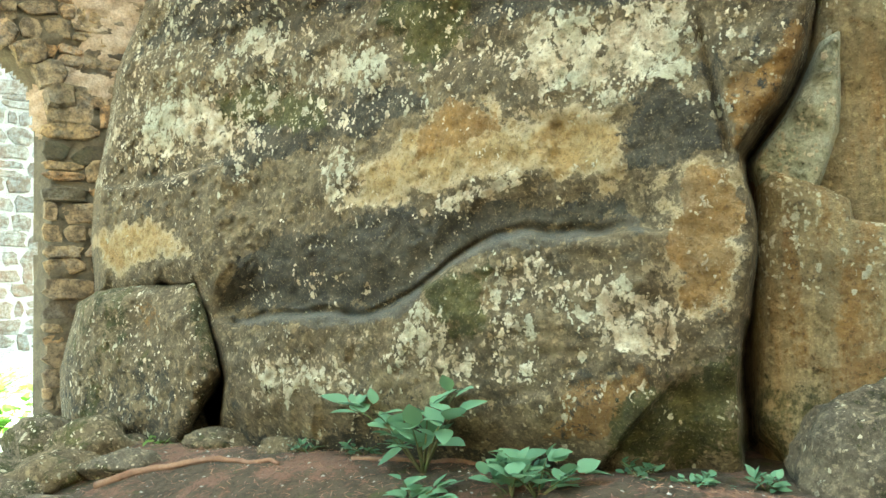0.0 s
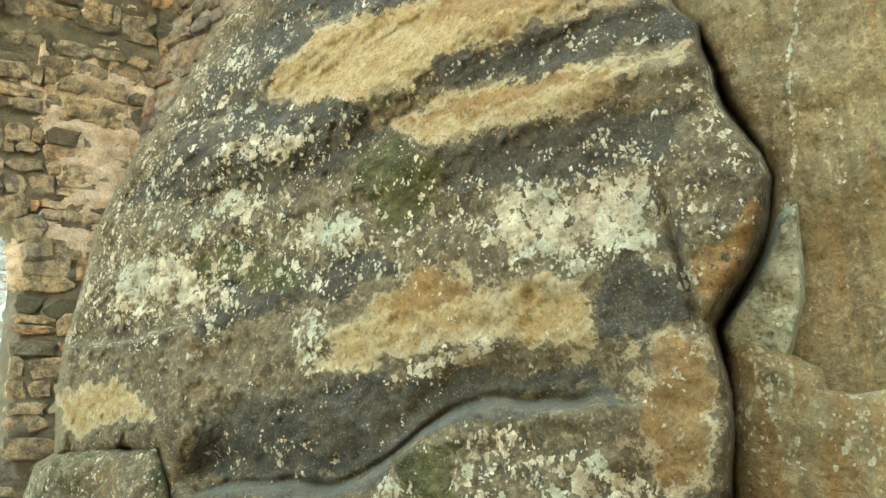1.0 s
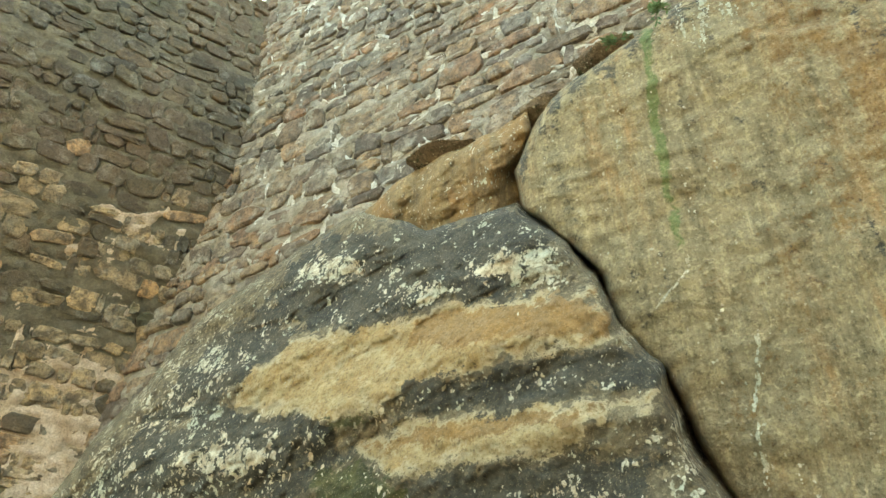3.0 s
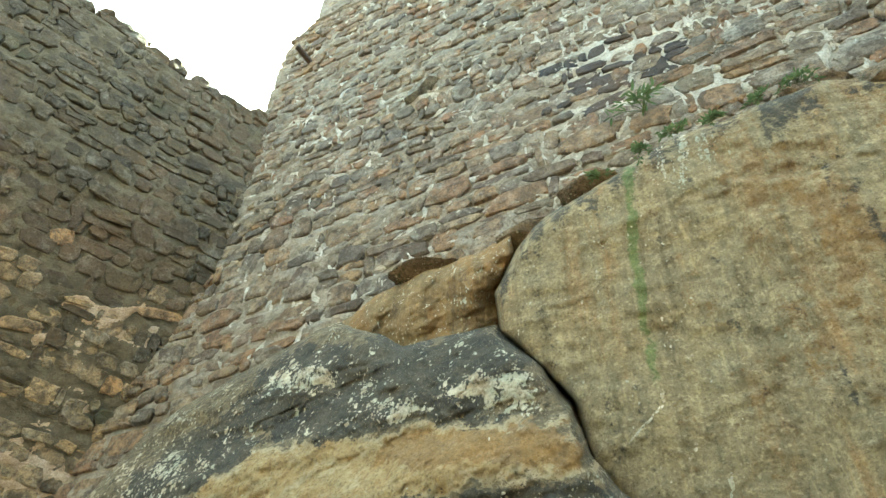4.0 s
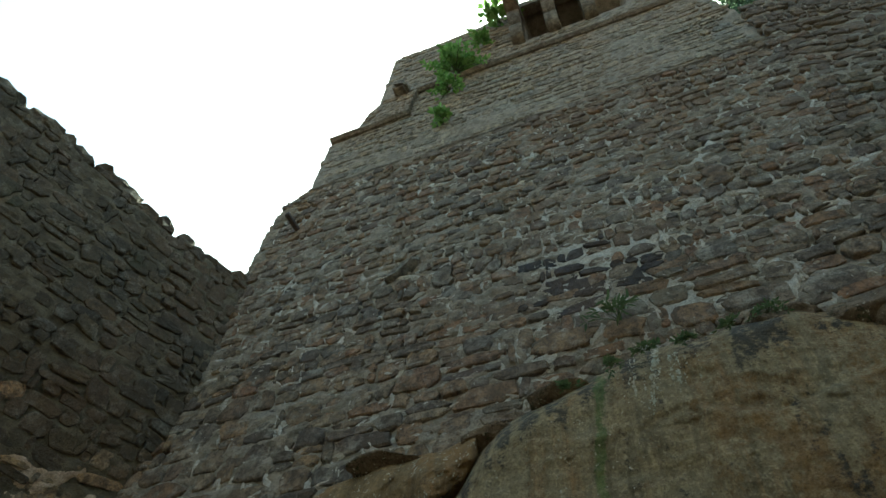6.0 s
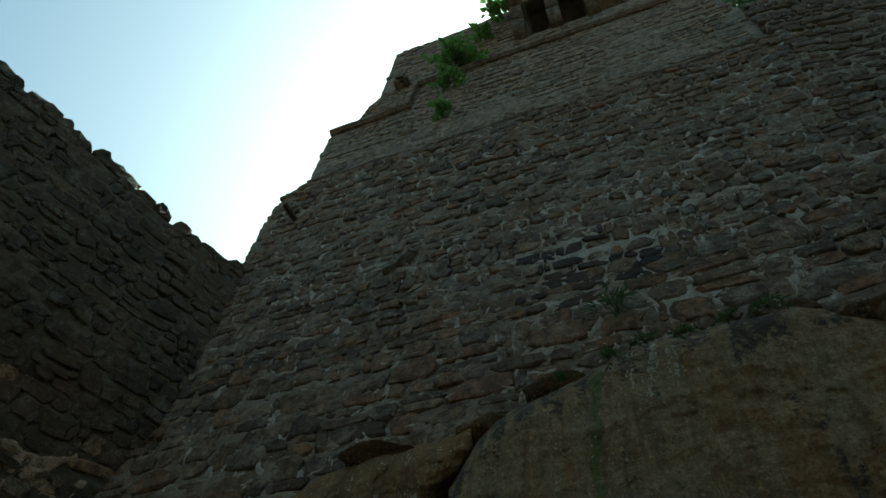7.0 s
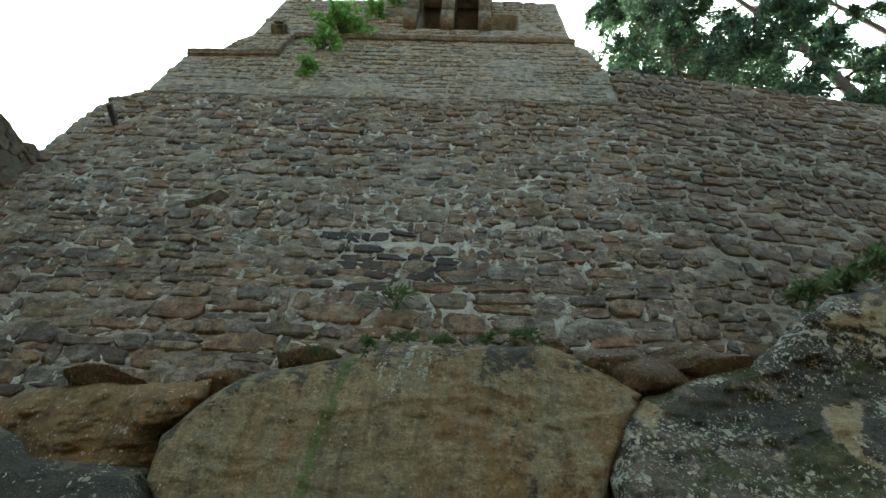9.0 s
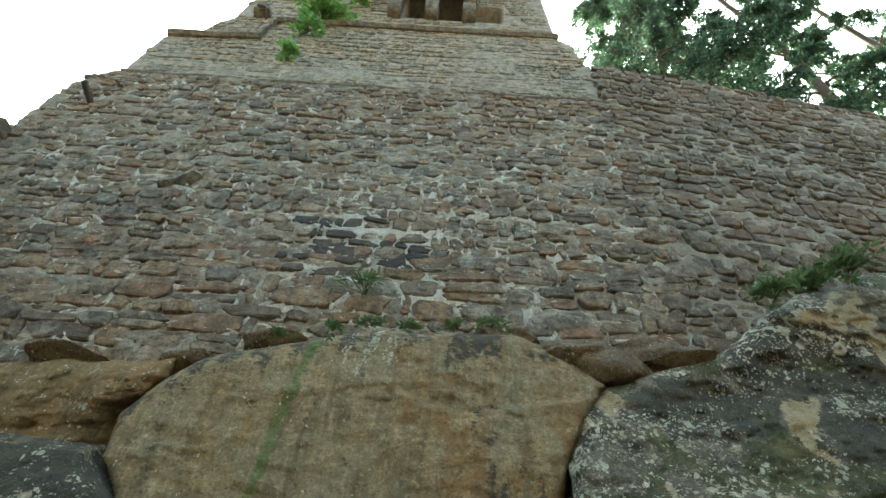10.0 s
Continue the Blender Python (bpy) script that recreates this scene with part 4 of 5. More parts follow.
# thick masonry behind the faces, so that the walls are solid
def prism(name, face, outline, w0, w1, mat, parent=None, label=""):
    n = len(outline)
    u, z = np.array([p[0] for p in outline]), np.array([p[1] for p in outline])
    verts = np.concatenate([face.points(u, z, np.full(n, w0)), face.points(u, z, np.full(n, w1))])
    faces = [tuple(range(n)), tuple(range(2 * n - 1, n - 1, -1))] + [(k, k + n, (k + 1) % n + n, (k + 1) % n) for k in range(n)]
    me = mesh_of(name, verts, faces, mat, False)
    bm = bmesh.new()
    bm.from_mesh(me)
    bmesh.ops.recalc_face_normals(bm, faces=bm.faces)
    bm.to_mesh(me)
    bm.free()
    return part(name, me, parent, label)


for face, edge_line, owner, deep in ((WALLFACE, WALL_EDGE, main_wall, 0.75), (WALLFACE, TOWER_EDGE, tower, 1.0), (CURTAINFACE, CURTAIN_EDGE, curtain, 0.4)):
    inner = [(u * 0.998, z - 0.04) for u, z in edge_line]
    prism("core", face, inner, -deep - 1.2, -deep, OLDMORTAR, owner)
for u0, u1, z0, z1, d0 in ((2.4, 5.0, -0.1, 5.5, -2.2), (JAMB + 0.02, 2.4, -0.1, 5.5, -2.15), (-4.2, 2.45, 5.3, 9.0, -1.95), (-4.2, 2.45, 9.0, 11.9, -1.2)):
    prism("core", GATEFACE, [(u0, z0), (u1, z0), (u1, z1), (u0, z1)], d0 - 0.1, d0 + 0.4, OLDMORTAR, gate)


# ---- string courses, spout and the box on corbels ----
def course_bar(name, u0, z0, u1, z1, high=0.15, out=0.075):
    length = math.hypot(u1 - u0, z1 - z0)
    n = max(2, int(length / 0.45))
    verts, faces = [], []
    rng = random.Random(int((u0 + 20) * 100))
    profile = [(0.0, -0.5), (0.55, -0.5), (1.0, -0.05), (1.0, 0.28), (0.2, 0.6), (0.0, 0.6)]
    for k in range(n + 1):
        t = k / n
        jag = rng.uniform(-0.012, 0.012)
        for pw, ph in profile:
            verts.append(WALLFACE.points(np.array(u0 + (u1 - u0) * t), np.array(z0 + (z1 - z0) * t + ph * high + jag), np.array(-0.06 + pw * (out + jag + 0.06))))
    m = len(profile)
    for k in range(n):
        for j in range(m):
            faces.append((k * m + j, k * m + (j + 1) % m, (k + 1) * m + (j + 1) % m, (k + 1) * m + j))
    faces += [tuple(range(m - 1, -1, -1)), tuple(range(n * m, n * m + m))]
    me = mesh_of(name, verts, faces, STRING, False)
    bm = bmesh.new()
    bm.from_mesh(me)
    bmesh.ops.recalc_face_normals(bm, faces=bm.faces)
    bm.to_mesh(me)
    bm.free()
    return part(name, me, tower, "weathered projecting string course")


course_bar("string_course", -3.36, 18.62, 2.86, 18.70)
course_bar("string_course", -5.30, 17.25, -3.42, 17.40)
course_bar("string_course", -3.45, 17.42, -3.34, 18.58)
course_bar("offset_course", -5.30, 14.92, 3.4, 14.92, 0.10, 0.035)


def chamfered(size, bevel, seed=0):
    bm = bmesh.new()
    bmesh.ops.create_cube(bm, size=1)
    bmesh.ops.scale(bm, vec=size, verts=bm.verts)
    bmesh.ops.bevel(bm, geom=bm.edges[:], offset=bevel, segments=2, affect="EDGES")
    rng = random.Random(seed)
    for v in bm.verts:
        v.co += Vector((rng.uniform(-1, 1), rng.uniform(-1, 1), rng.uniform(-1, 1))) * bevel * 0.25
    return bm


def bm_mesh(name, bm, mat, smooth_faces=False):
    me = bpy.data.meshes.new(name)
    bm.to_mesh(me)
    bm.free()
    if smooth_faces:
        me.polygons.foreach_set("use_smooth", [True] * len(me.polygons))
    me.materials.append(mat)
    return me


def on_wall(name, face, u, z, w, bm, mat, parent=None, label="", turn=(0, 0, 0)):
    ob = part(name, bm_mesh(name, bm, mat), parent, label)
    ob.matrix_basis = face.matrix(u, z, w) @ pose(0, 0, 0, *turn)
    return ob


tagged(on_wall("water_spout", WALLFACE, -3.78, 19.02, 0.06, chamfered((0.34, 0.36, 0.36), 0.07, 3), STRING), "blunt weathered stone spout jutting from the tower", "spout")
tagged(on_wall("iron_bar", WALLFACE, -5.16, 13.40, 0.12, chamfered((0.08, 0.52, 0.09), 0.012, 4), IRON, None, "", (4, 0, 6)), "short rusty iron bar sticking out of the wall", "bar")


def quarter_round(width, reach, high):
    """A corbel block with a rounded nose under its outer end."""
    bm = bmesh.new()
    n = 8
    outline = [(-0.25, 0.0), (-0.25, high)] + [(reach, high), (reach, high * 0.55)]
    outline += [(reach * math.cos(a), high * 0.55 * (1 - math.sin(a))) for a in [math.pi / 2 * k / n for k in range(1, n + 1)]]
    left = [bm.verts.new((-width / 2, y, z)) for y, z in outline]
    right = [bm.verts.new((width / 2, y, z)) for y, z in outline]
    bm.faces.new(left), bm.faces.new(right[::-1])
    for k in range(len(outline)):
        j = (k + 1) % len(outline)
        bm.faces.new((left[j], left[k], right[k], right[j]))
    bmesh.ops.recalc_face_normals(bm, faces=bm.faces)
    return bm


box = new("corbelled_box")
tagged(box, "ruined stone machicolation on three double corbels with open floor", "machicolation")
for u in (-0.88, -0.02, 0.86):
    on_wall("corbel", WALLFACE, u, 19.55, 0, quarter_round(0.30, 0.26, 0.62), STRING, box)
    on_wall("corbel", WALLFACE, u, 20.22, 0, quarter_round(0.30, 0.40, 0.66), STRING, box)
    on_wall("side_beam", WALLFACE, u, 21.35, 0.33, chamfered((0.34, 1.15, 0.90), 0.03, int(u * 10) + 30), STRING, box)
on_wall("front_lintel", WALLFACE, -0.02, 22.0, 0.80, chamfered((2.12, 0.26, 0.75), 0.03, 41), STRING, box)
on_wall("back_lintel", WALLFACE, -0.02, 22.0, 0.02, chamfered((2.12, 0.30, 0.40), 0.03, 43), STRING, box)

# ---- ground ----
def ground_height(x, y):
    q = 3.79 - (0.549 * x + 0.835 * y)
    bank = 0.66 * smooth(2.6, 0.2, q) * smooth(-3.9, -2.9, x + 0.25 * q)
    return bank + (fbm(x * 0.9, y * 0.9, 71, 4) - 0.5) * 0.16 * smooth(-4.0, -3.0, x) + (fbm(x * 6, y * 6, 77, 3) - 0.5) * 0.035


def sheet(name, xs, ys, high, mat, label, keep=None):
    x, y = np.meshgrid(xs, ys)
    verts = np.stack([x, y, high(x, y)], -1).reshape(-1, 3)
    index = np.arange(x.size).reshape(x.shape)
    faces = np.stack([index[:-1, :-1], index[:-1, 1:], index[1:, 1:], index[1:, :-1]], -1)
    if keep is not None:
        ok = keep(x, y)
        faces = faces[ok[:-1, :-1] & ok[1:, 1:] & ok[1:, :-1] & ok[:-1, 1:]]
    me = mesh_of(name, verts, faces.reshape(-1, 4), mat)
    return tagged(new(name, me), label, kind="structure")


far = np.array([-3000.0, -900, -300, -100, -50, -30, -20, -14])
xs = np.concatenate([far, np.arange(-10, 8.01, 0.06), -far[::-1]])
ys = np.concatenate([far, np.arange(-8, 12.01, 0.06), -far[::-1]])
sheet("ground", xs, ys, ground_height, LITTER, "sloping ground of reddish needle litter and earth")
pathway = sheet("pavement", np.arange(-16, -2.0, 0.05), np.arange(-6, 26, 0.08), lambda x, y: 0.05 + (fbm(x, y, 91, 3) - 0.5) * 0.05 + 0 * x, PATHWAY, "pale sunlit footpath leading through the arch",
                lambda x, y: (x < -3.1 - 0.26 * np.maximum(0, y - 4.0) + 0.13 * np.sin(y * 2) + 0.08 * np.sin(y * 5.3)) & (x > -9.5 - 0.5 * (y - 6)))

# ---- outside the arch: a pale building ----
HOUSEFACE = Face(-0.6, 0.8, 18.8)
house = new("stone_house")
tagged(house, "bright sunlit house wall of pale squared blocks", "building")
house_wall = part("wall", bm_mesh("wall", chamfered((16.0, 0.6, 12.0), 0.02, 5), PALEMORTAR), house)
house_wall.matrix_basis = HOUSEFACE.matrix(1.0, 6.0, -0.3)
house_stones = courses(-3.0, 6.0, 1.0, 10.0, (0.34, 0.42), (0.45, 0.8), 51, lambda u, z, w, h: True)
lay(HOUSEFACE, house, house_stones, PALE, (0.02, 0.04), 52, joint=0.022)


# ---- plants ----
LEAF_RIM = ((0.12, 0.55), (0.32, 0.95), (0.56, 0.92), (0.80, 0.52))
LEAF_VERTS, LEAF_FACES = 2 * len(LEAF_RIM) + 3, 2 * len(LEAF_RIM) + 2


def leaf_geometry(verts, faces, at, along, size, rng, wide=0.55, fold=0.18):
    """One ovate leaf round its rib, folded a little and bent down at the tip."""
    d = along.normalized()
    side = d.cross(Vector((rng.uniform(-0.3, 0.3), rng.uniform(-0.3, 0.3), 1))).normalized()
    up = side.cross(d)
    b = len(verts)
    w, bend = size * wide / 2, size * rng.uniform(0.05, 0.28)
    left = [at + d * size * t + side * w * r + up * (fold * w * r - bend * t * t) for t, r in LEAF_RIM]
    right = [at + d * size * t - side * w * r + up * (fold * w * r - bend * t * t) for t, r in LEAF_RIM]
    verts += [at + d * size * 0.5 - up * bend * 0.25, at, *left, at + d * size - up * bend, *reversed(right)]
    rim = LEAF_VERTS - 1
    faces += [(b, b + 1 + k, b + 1 + (k + 1) % rim) for k in range(rim)]


def tube(verts, faces, points, r0, r1, sides=5):
    start = len(verts)
    for k, p in enumerate(points):
        d = (points[min(k + 1, len(points) - 1)] - points[max(k - 1, 0)]).normalized()
        a = d.orthogonal().normalized()
        c = d.cross(a)
        r = r0 + (r1 - r0) * k / max(1, len(points) - 1)
        for j in range(sides):
            t = 2 * math.pi * j / sides
            verts.append(p + a * math.cos(t) * r + c * math.sin(t) * r)
    for k in range(len(points) - 1):
        for j in range(sides):
            a, b = start + k * sides + j, start + k * sides + (j + 1) % sides
            faces.append((a, b, b + sides, a + sides))
    faces.append(tuple(range(start + sides - 1, start - 1, -1)))
    faces.append(tuple(range(start + (len(points) - 1) * sides, start + len(points) * sides)))


def plant(name, base, reach, stems, leaf, droop, mat, label, seed, lean=(0, 0, 0), per_stem=9, wide=0.55, category="plant", up=1.0):
    """Arching stems with leaves set along them."""
    rng = random.Random(seed)
    sv, sf, lv, lf = [], [], [], []
    base, lean = Vector(base), Vector(lean)
    for _ in range(stems):
        way = (Vector((rng.gauss(0, 1), rng.gauss(0, 1), rng.uniform(0.3, 1.2) * up)).normalized() + lean).normalized()
        length = reach * rng.uniform(0.55, 1.1)
        points = [base + way * length * t + Vector((0, 0, -droop * length * t * t)) for t in (0, 0.25, 0.5, 0.75, 1.0)]
        tube(sv, sf, points, 0.010 * reach + 0.002, 0.002)
        for k in range(per_stem):
            t = rng.uniform(0.25, 1.0)
            i = min(3, int(t * 4))
            at = points[i].lerp(points[i + 1], t * 4 - i)
            out = Vector((rng.gauss(0, 1), rng.gauss(0, 1), rng.uniform(-0.5, 0.4))).normalized() * 0.8 + way * 0.6
            leaf_geometry(lv, lf, at + out * leaf * 0.2, out, leaf * rng.uniform(0.6, 1.15), rng, wide)
    ob = new(name)
    ob.location = base
    if stems <= 10:
        per_v, per_f, leaf_v, leaf_f = len(sv) // stems, len(sf) // stems, len(lv) // stems, len(lf) // stems
        for k in range(stems):
            stem = part("stem", mesh_of("stem", [v - base for v in sv[k * per_v:(k + 1) * per_v]], [tuple(i - k * per_v for i in f) for f in sf[k * per_f:(k + 1) * per_f]], STEM), ob)
            for m in range(per_stem):
                v0, f0 = k * leaf_v + m * LEAF_VERTS, k * leaf_f + m * LEAF_FACES
                part("leaf", mesh_of("leaf", [v - base for v in lv[v0:v0 + LEAF_VERTS]], [tuple(i - v0 for i in f) for f in lf[f0:f0 + LEAF_FACES]], mat), stem)
        return tagged(ob, label, category)
    tagged(part("stems", mesh_of("stems", [v - base for v in sv], sf, STEM), ob), kind="stuff")
    tagged(part("leaves", mesh_of("leaves", [v - base for v in lv], lf, mat, False), ob), kind="stuff")
    return tagged(ob, label, category)


def ground_at(x, y):
    return float(ground_height(np.array(x), np.array(y)))


plant("sapling", (-0.16, 4.25, ground_at(-0.16, 4.25) - 0.02), 0.68, 10, 0.17, 0.26, LEAF, "young broad-leaved sapling with blue-green leaves on litter", 3, (-0.2, 0, 1.0), 8, 0.72)
plant("sapling", (0.30, 3.82, ground_at(0.30, 3.82) - 0.02), 0.40, 7, 0.14, 0.35, LEAF, "young broad-leaved sapling with blue-green leaves on litter", 4, (0, 0, 0.6), 5, 0.75)
plant("sapling", (0.42, 3.75, ground_at(0.42, 3.75) - 0.02), 0.36, 8, 0.13, 0.35, LEAF, "low broad-leaved seedling with round leaves on litter", 5, (0, -0.1, 0.6), 5, 0.9)
plant("sapling", (-0.2, 3.85, ground_at(-0.2, 3.85) - 0.02), 0.30, 6, 0.11, 0.35, LEAF, "low broad-leaved seedling with round leaves on litter", 6, (0, 0, 0.2), 5, 0.75)
for k, (x, y, r) in enumerate(((-0.95, 4.95, 0.2), (-0.55, 4.75, 0.22), (0.55, 4.1, 0.24), (0.95, 3.85, 0.16), (1.2, 3.68, 0.14), (1.5, 3.6, 0.16), (-2.15, 5.7, 0.18), (-3.0, 6.1, 0.25))):
    plant("weed", (x, y, ground_at(x, y) - 0.01), r, 8, 0.065, 0.35, FERN if k > 5 else LEAF, "small green weed at the foot of the rock", 10 + k, (0, 0, 0.1), 6, 0.6)


def wall_plant(name, face, u, z, reach, stems, leaf, droop, mat, label, seed, per_stem=9, wide=0.5, up=1.0):
    at = face.points(np.array(u), np.array(z), np.array(0.06))
    return plant(name, tuple(at), reach, stems, leaf, droop, mat, label, seed, tuple(-face.n * 0.7), per_stem, wide, up=up)


wall_plant("wall_shrub", WALLFACE, -2.40, 18.75, 0.78, 30, 0.13, 0.6, FERN, "bright green leafy shrub rooted in the tower wall", 31, 20)
wall_plant("wall_shrub", WALLFACE, -2.5, 17.75, 0.5, 18, 0.12, 0.9, FERN, "bright green leafy shrub hanging from the tower wall", 32, 14)
wall_plant("wall_shrub", WALLFACE, -2.55, 16.2, 0.3, 12, 0.12, 0.9, FERN, "bright green leafy shrub hanging from the tower wall", 33, 14)
wall_plant("wall_shrub", WALLFACE, -1.3, 21.4, 0.7, 12, 0.2, 0.2, FERN, "green shrub growing beside the stone box", 34, 12)
wall_plant("wall_tuft", WALLFACE, -1.75, 20.3, 0.4, 14, 0.14, 0.5, FERN, "dark green tuft in the tower joints", 35, 10)
wall_plant("wall_fern", WALLFACE, -0.05, 8.7, 0.45, 8, 0.13, 0.6, DULL, "pale green fern hanging over the rock edge", 36, 8, 0.22)
wall_plant("wall_fern", CURTAINFACE, 5.6, 9.6, 0.4, 18, 0.11, 0.4, DULL, "feathery green weeds along the wall foot", 37, 12, 0.4)
wall_plant("wall_fern", RIGHTFACE, 4.2, 8.65, 0.36, 16, 0.10, 0.4, DULL, "feathery green weeds along the wall foot", 38, 10, 0.4)
wall_plant("wall_fern", RIGHTFACE, 5.2, 9.25, 0.40, 22, 0.10, 0.4, DULL, "feathery green weeds along the wall foot", 39, 12, 0.4)
for k, (u, z) in enumerate(((-0.25, 7.36), (0.15, 7.54), (0.5, 7.66), (0.85, 7.70), (1.25, 7.78), (1.6, 7.86))):
    wall_plant("wall_weed", SLABFACE, u, z, 0.13 + 0.04 * (k % 3), 12, 0.055, 0.8, DULL, "low green weeds on top of the slab", 144 + k, 8, 0.35)
plant("bush", (-5.6, 8.9, 0.05), 1.3, 40, 0.17, 0.3, BRIGHT, "sunlit yellow-green bush beyond the arch", 41, (0, 0, 0.4), 16)
plant("bush", (-7.6, 11.5, 0.05), 1.6, 40, 0.2, 0.3, BRIGHT, "sunlit yellow-green bush beyond the arch", 42, (0, 0, 0.5), 16)


# ---- conifers behind the curtain wall ----
def conifer(name, base, height, spread, seed, label, first=0.10, limbs=92):
    rng = random.Random(seed)
    ob = new(name)
    ob.location = base
    tv, tf, lv, lf = [], [], [], []
    bend = [Vector((0.25 * math.sin(k * 0.9 + seed), 0.2 * math.cos(k * 0.7), height * k / 10)) for k in range(11)]
    tube(tv, tf, bend, 0.0085 * height, 0.03, 8)
    for k in range(limbs):
        t = first + (1 - first) * (k + rng.random()) / limbs
        i = min(9, int(t * 10))
        start = bend[i].lerp(bend[i + 1], t * 10 - i)
        a = rng.uniform(0, 2 * math.pi)
        length = spread * (1.15 - t) ** 0.8 * rng.uniform(0.55, 1.1)
        way = Vector((math.cos(a), math.sin(a), 0.1))
        points = [start + way * length * s + Vector((0, 0, -0.7 * length * s * s + 0.12 * length * s ** 4)) for s in (0, 0.2, 0.4, 0.6, 0.8, 1.0)]
        tube(tv, tf, points, 0.035 + 0.012 * length, 0.01, 4)
        side = Vector((-way.y, way.x, 0))
        for j in range(int(18 + length * 8)):
            s = rng.uniform(0.2, 1.0)
            q = min(4, int(s * 5))
            root = points[q].lerp(points[q + 1], s * 5 - q)
            reach = length * 0.28 * rng.uniform(0.5, 1.2) * (1.2 - s)  + 0.2
            twig = (side * rng.choice((-1, 1)) * rng.uniform(0.4, 1.0) + way * 0.6 + Vector((0, 0, -rng.uniform(0.5, 1.6)))).normalized()
            for m in range(36):
                f = rng.uniform(0.05, 1.0)
                at = root + twig * reach * f + Vector((0, 0, -0.25 * reach * f * f)) + Vector((rng.gauss(0, 1), rng.gauss(0, 1), rng.gauss(0, 1))) * 0.05
                out = (twig + Vector((rng.gauss(0, 0.6), rng.gauss(0, 0.6), rng.gauss(0, 0.5) - 0.3))).normalized() * rng.uniform(0.10, 0.24)
                cross = out.cross(Vector((rng.gauss(0, 1), rng.gauss(0, 1), rng.gauss(0, 1)))).normalized() * rng.uniform(0.02, 0.042)
                b = len(lv)
                lv += [at, at + out * 0.5 + cross, at + out, at + out * 0.5 - cross]
                lf.append((b, b + 1, b + 2, b + 3))
    part("trunk", mesh_of("trunk", tv, tf, BARK), ob)
    part("crown", mesh_of("crown", lv, lf, NEEDLE, False), ob)
    return tagged(ob, label, "tree", "conifers behind the wall")


conifer("conifer", (12.2, 3.3, 14.6), 36.0, 5.2, 1, "tall dark conifer with drooping twigs behind the wall", 0.03, 135)
conifer("conifer", (14.3, -0.1, 14.5), 31.0, 2.6, 2, "slender dark conifer with drooping twigs behind the wall", 0.16, 46)
conifer("conifer", (18.0, -2.4, 14.5), 30.0, 3.4, 3, "sparse dark conifer with drooping twigs behind the wall", 0.36, 22)

# the court behind the walls, on which the trees stand
court = part("court", bm_mesh("court", chamfered((24.0, 16.0, 0.4), 0.05, 9), LITTER))
court.matrix_basis = CURTAINFACE.matrix(10.0, 14.4, -9.0)
tagged(court, "raised court of earth behind the curtain wall", kind="structure")

# ---- litter, roots and loose stones ----
def scatter(name, count, seed, size, mat, label, region, thin=0.12, flat=True):
    rng = random.Random(seed)
    verts, faces = [], []
    while len(faces) < count:
        x, y = rng.uniform(*region[0]), rng.uniform(*region[1])
        q = 3.75 - (0.549 * x + 0.835 * y)
        if q < 0.0 or x < -3.3 - 0.1 * y + rng.uniform(-0.3, 0.3):
            continue
        a, s = rng.uniform(0, math.pi), rng.uniform(*size)
        z = ground_at(x, y) + 0.006
        d, c = Vector((math.cos(a) * s, math.sin(a) * s, rng.uniform(-0.2, 0.35) * s)), Vector((-math.sin(a), math.cos(a), 0)) * s * thin
        b, p = len(verts), Vector((x, y, z))
        verts += [p - d - c, p + d - c * 0.6, p + d + c * 0.6, p - d + c, p + Vector((0, 0, s * thin))]
        faces += [(b, b + 1, b + 4), (b + 1, b + 2, b + 4), (b + 2, b + 3, b + 4), (b + 3, b, b + 4)]
    ob = new(name, mesh_of(name, verts, faces, mat, False))
    return tagged(ob, label, "litter", kind="stuff")


DRY = leaf_material("dry needles", (0.24, 0.11, 0.07), (0.36, 0.20, 0.12), 0.1)
PALECHIP = plain("pale chips", (0.45, 0.42, 0.36), (0.30, 0.26, 0.2), 10.0)
scatter("fallen_needles", 84000, 5, (0.009, 0.026), DRY, "fallen reddish needles and dry twigs on the ground", ((-3.6, 3.2), (-2.5, 6.6)), 0.09)
scatter("gravel", 2600, 6, (0.004, 0.013), PALECHIP, "small pale stone chips on the ground", ((-3.2, 3.0), (1.5, 6.4)), 0.7)


def root(name, points, r0, r1, label):
    rng = random.Random(len(points))
    pts = []
    for k in range(len(points) - 1):
        for s in range(6):
            t = s / 6
            x, y = points[k][0] * (1 - t) + points[k + 1][0] * t, points[k][1] * (1 - t) + points[k + 1][1] * t
            pts.append(Vector((x + rng.uniform(-0.012, 0.012), y, ground_at(x, y) + r0 * 0.35 + rng.uniform(-0.008, 0.012))))
    verts, faces = [], []
    tube(verts, faces, pts, r0, r1, 8)
    return tagged(new(name, mesh_of(name, verts, faces, ROOTWOOD)), label, "root")


root("tree_root", [(-2.35, 4.95), (-1.9, 5.0), (-1.45, 4.9), (-1.0, 4.6)], 0.030, 0.014, "thick reddish bare root crossing the litter")
root("tree_root", [(-2.0, 5.75), (-1.9, 5.5), (-1.75, 5.3)], 0.03, 0.015, "thin forked bare root crossing the litter")
root("tree_root", [(-0.6, 4.55), (-0.1, 4.5), (0.4, 4.25), (0.8, 4.0)], 0.018, 0.01, "thin dry branch lying at the rock foot")
lump("loose_stone", (-3.05, 6.0, 0.50), (0.30, 0.24, 0.16), 5, GREY, "grey loose stone at the rock foot", 0.5, 4)
lump("loose_stone", (-2.5, 5.85, 0.55), (0.26, 0.2, 0.15), 6, GREY, "grey loose stone at the rock foot", 0.6, 4)
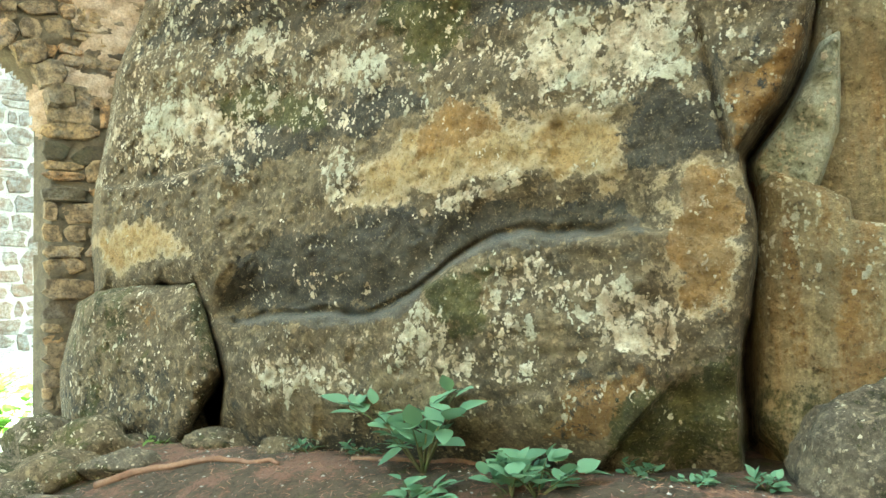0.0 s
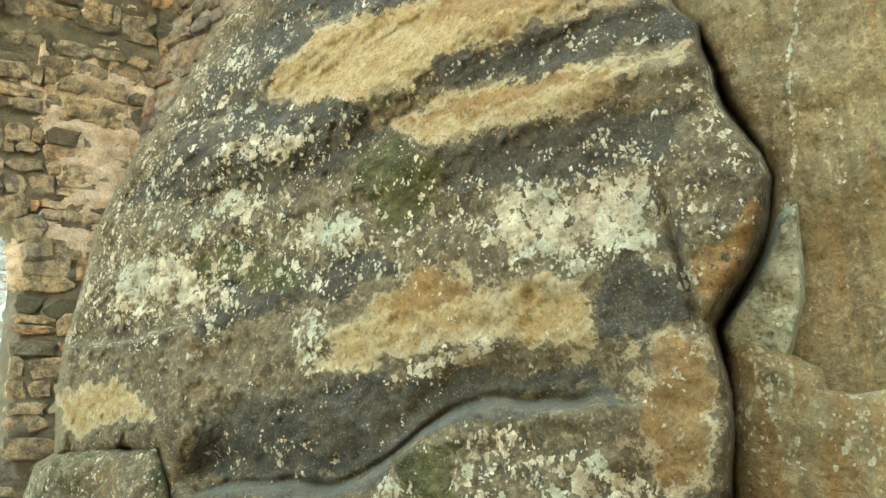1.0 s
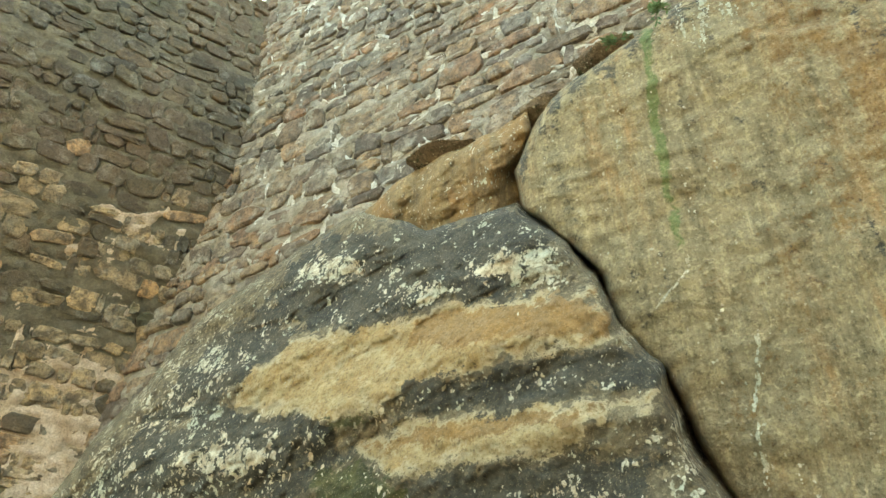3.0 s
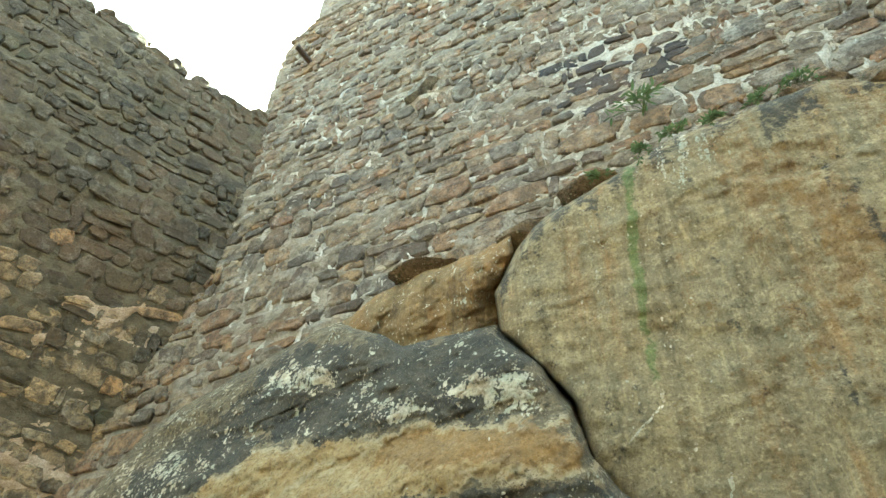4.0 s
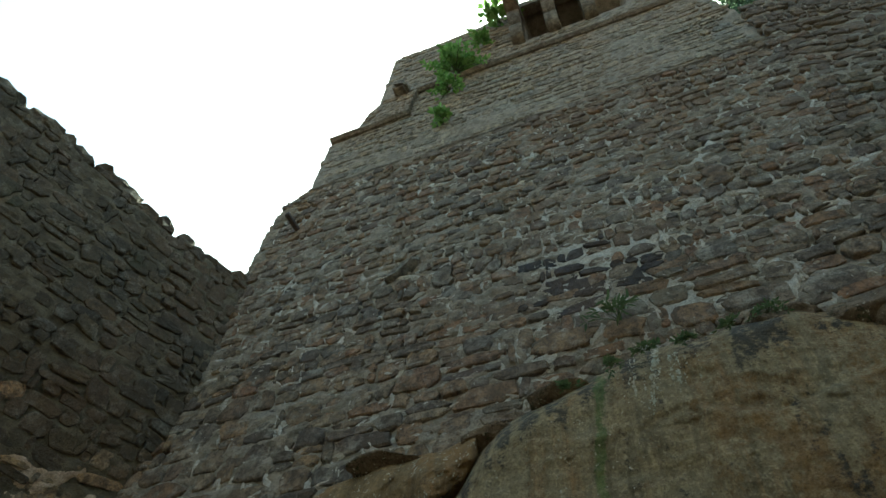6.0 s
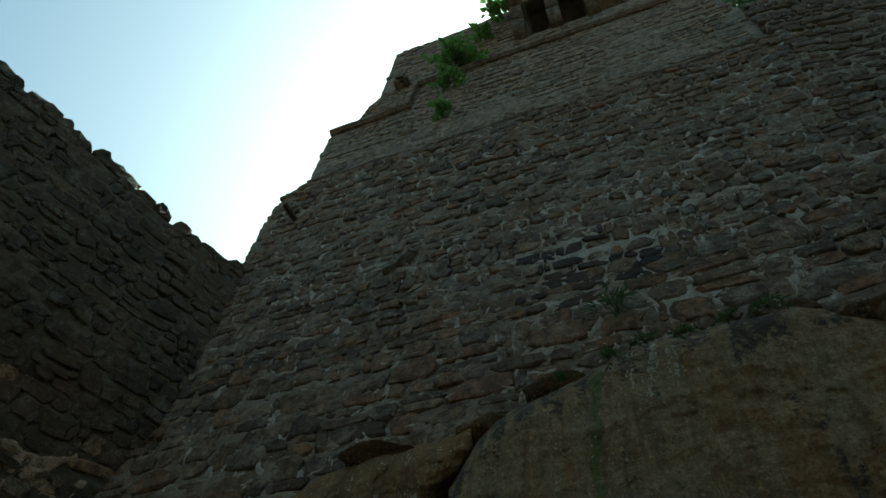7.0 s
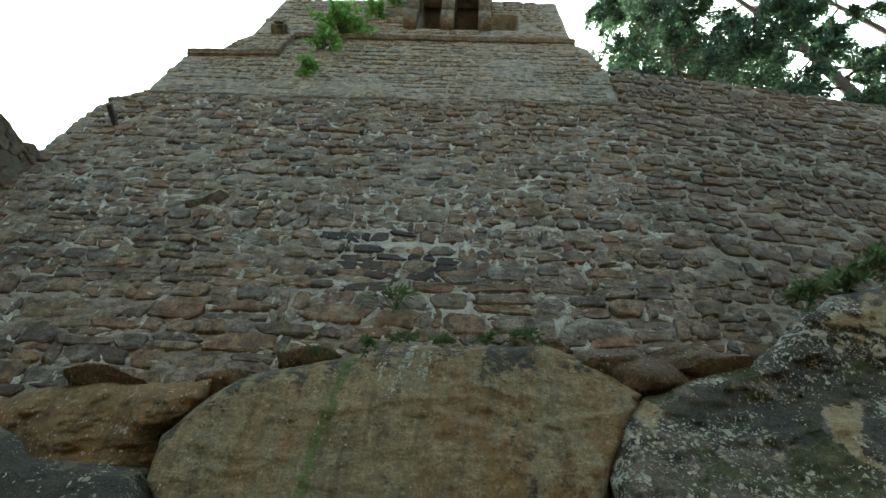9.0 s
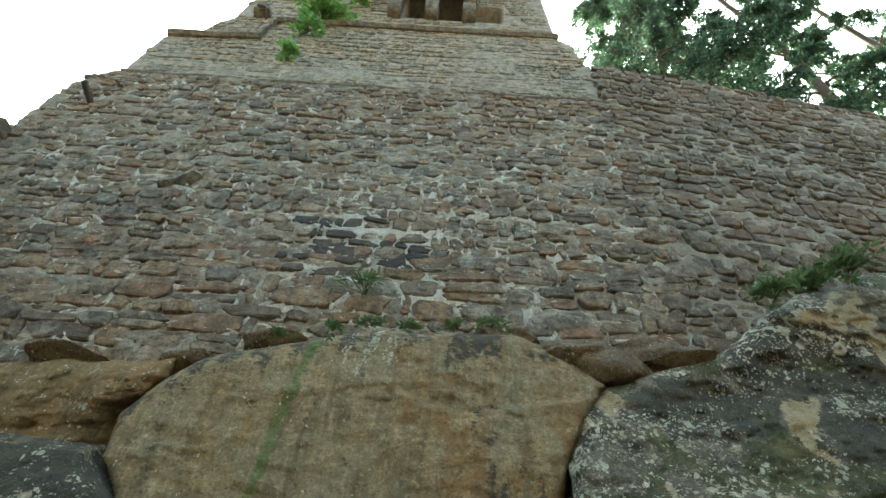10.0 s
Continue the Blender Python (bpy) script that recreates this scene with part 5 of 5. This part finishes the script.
lump("loose_stone", (-2.1, 5.95, 0.62), (0.25, 0.2, 0.22), 7, ROCK, "brown loose stone at the rock foot", 0.6, 4)
lump("loose_stone", (-3.3, 5.6, 0.25), (0.42, 0.35, 0.42), 8, GREY, "mossy loose stone beside the path", 0.8, 4)
lump("loose_stone", (-0.35, 3.85, 0.42), (0.42, 0.3, 0.14), 9, GREY, "flat grey stone half sunk in litter", 0.5, 4)
lump("loose_stone", (-3.2, 6.2, 0.35), (0.5, 0.35, 0.38), 10, ROCK, "brown loose stone below the square boulder", 0.6, 4)

for k, (x, y, rx, rz) in enumerate(((-2.75, 5.35, 0.34, 0.16), (-2.3, 5.2, 0.30, 0.12), (-1.7, 5.55, 0.28, 0.15), (-2.95, 5.0, 0.36, 0.18), (-1.15, 5.15, 0.22, 0.10))):
    lump("loose_stone", (x, y, ground_at(x, y) + 0.01), (rx, rx * 0.75, rz), 20 + k, GREY if k % 2 else ROCK, "low weathered stone half sunk in needle litter", 0.6, 4)

# mossy stones of the bank below the square boulder
for k, (x, y, rx, rz) in enumerate(((-3.2, 5.95, 0.36, 0.30), (-2.85, 5.2, 0.34, 0.22), (-2.95, 4.7, 0.36, 0.24), (-2.75, 5.75, 0.36, 0.24), (-2.55, 4.65, 0.34, 0.15))):
    lump("bank_stone", (x, y, ground_at(x, y) + 0.02), (rx, rx * 0.85, rz), 60 + k, ROCK if k % 2 else GREY, "mossy weathered stone in the bank beside the path", 0.75, 4)

# ---- added against sky light: backing behind the boulders, an unseen wall behind the viewer ----
# backing sheets, added so that no sky leaks through and the clefts stay dark
for face, u0, u1, z1, w in ((ROCKFACE, -9.0, 1.5, 5.2, -1.5), (SLABFACE, -3.0, 3.0, 6.6, -1.3), (RIGHTFACE, 1.5, 12.0, 7.0, -1.2)):
    bed = prism("cleft_backing", face, [(u0, -0.5), (u1, -0.5), (u1, z1), (u0, z1)], w - 0.5, w, ROCK)
    tagged(bed, "added backing sheet that keeps light out of the clefts", kind="structure")
# unseen wall, added so that the rocks get less low frontal light
SKYBLOCKFACE = Face(0.1, -0.995, 9.0)
sky_block = prism("wall_sky_block", SKYBLOCKFACE, [(-16.0, -0.2), (16.0, -0.2), (16.0, 14.0), (-16.0, 14.0)], -0.8, 0.0, MORTAR)
tagged(sky_block, "added unseen wall that holds back low sky light", kind="structure")
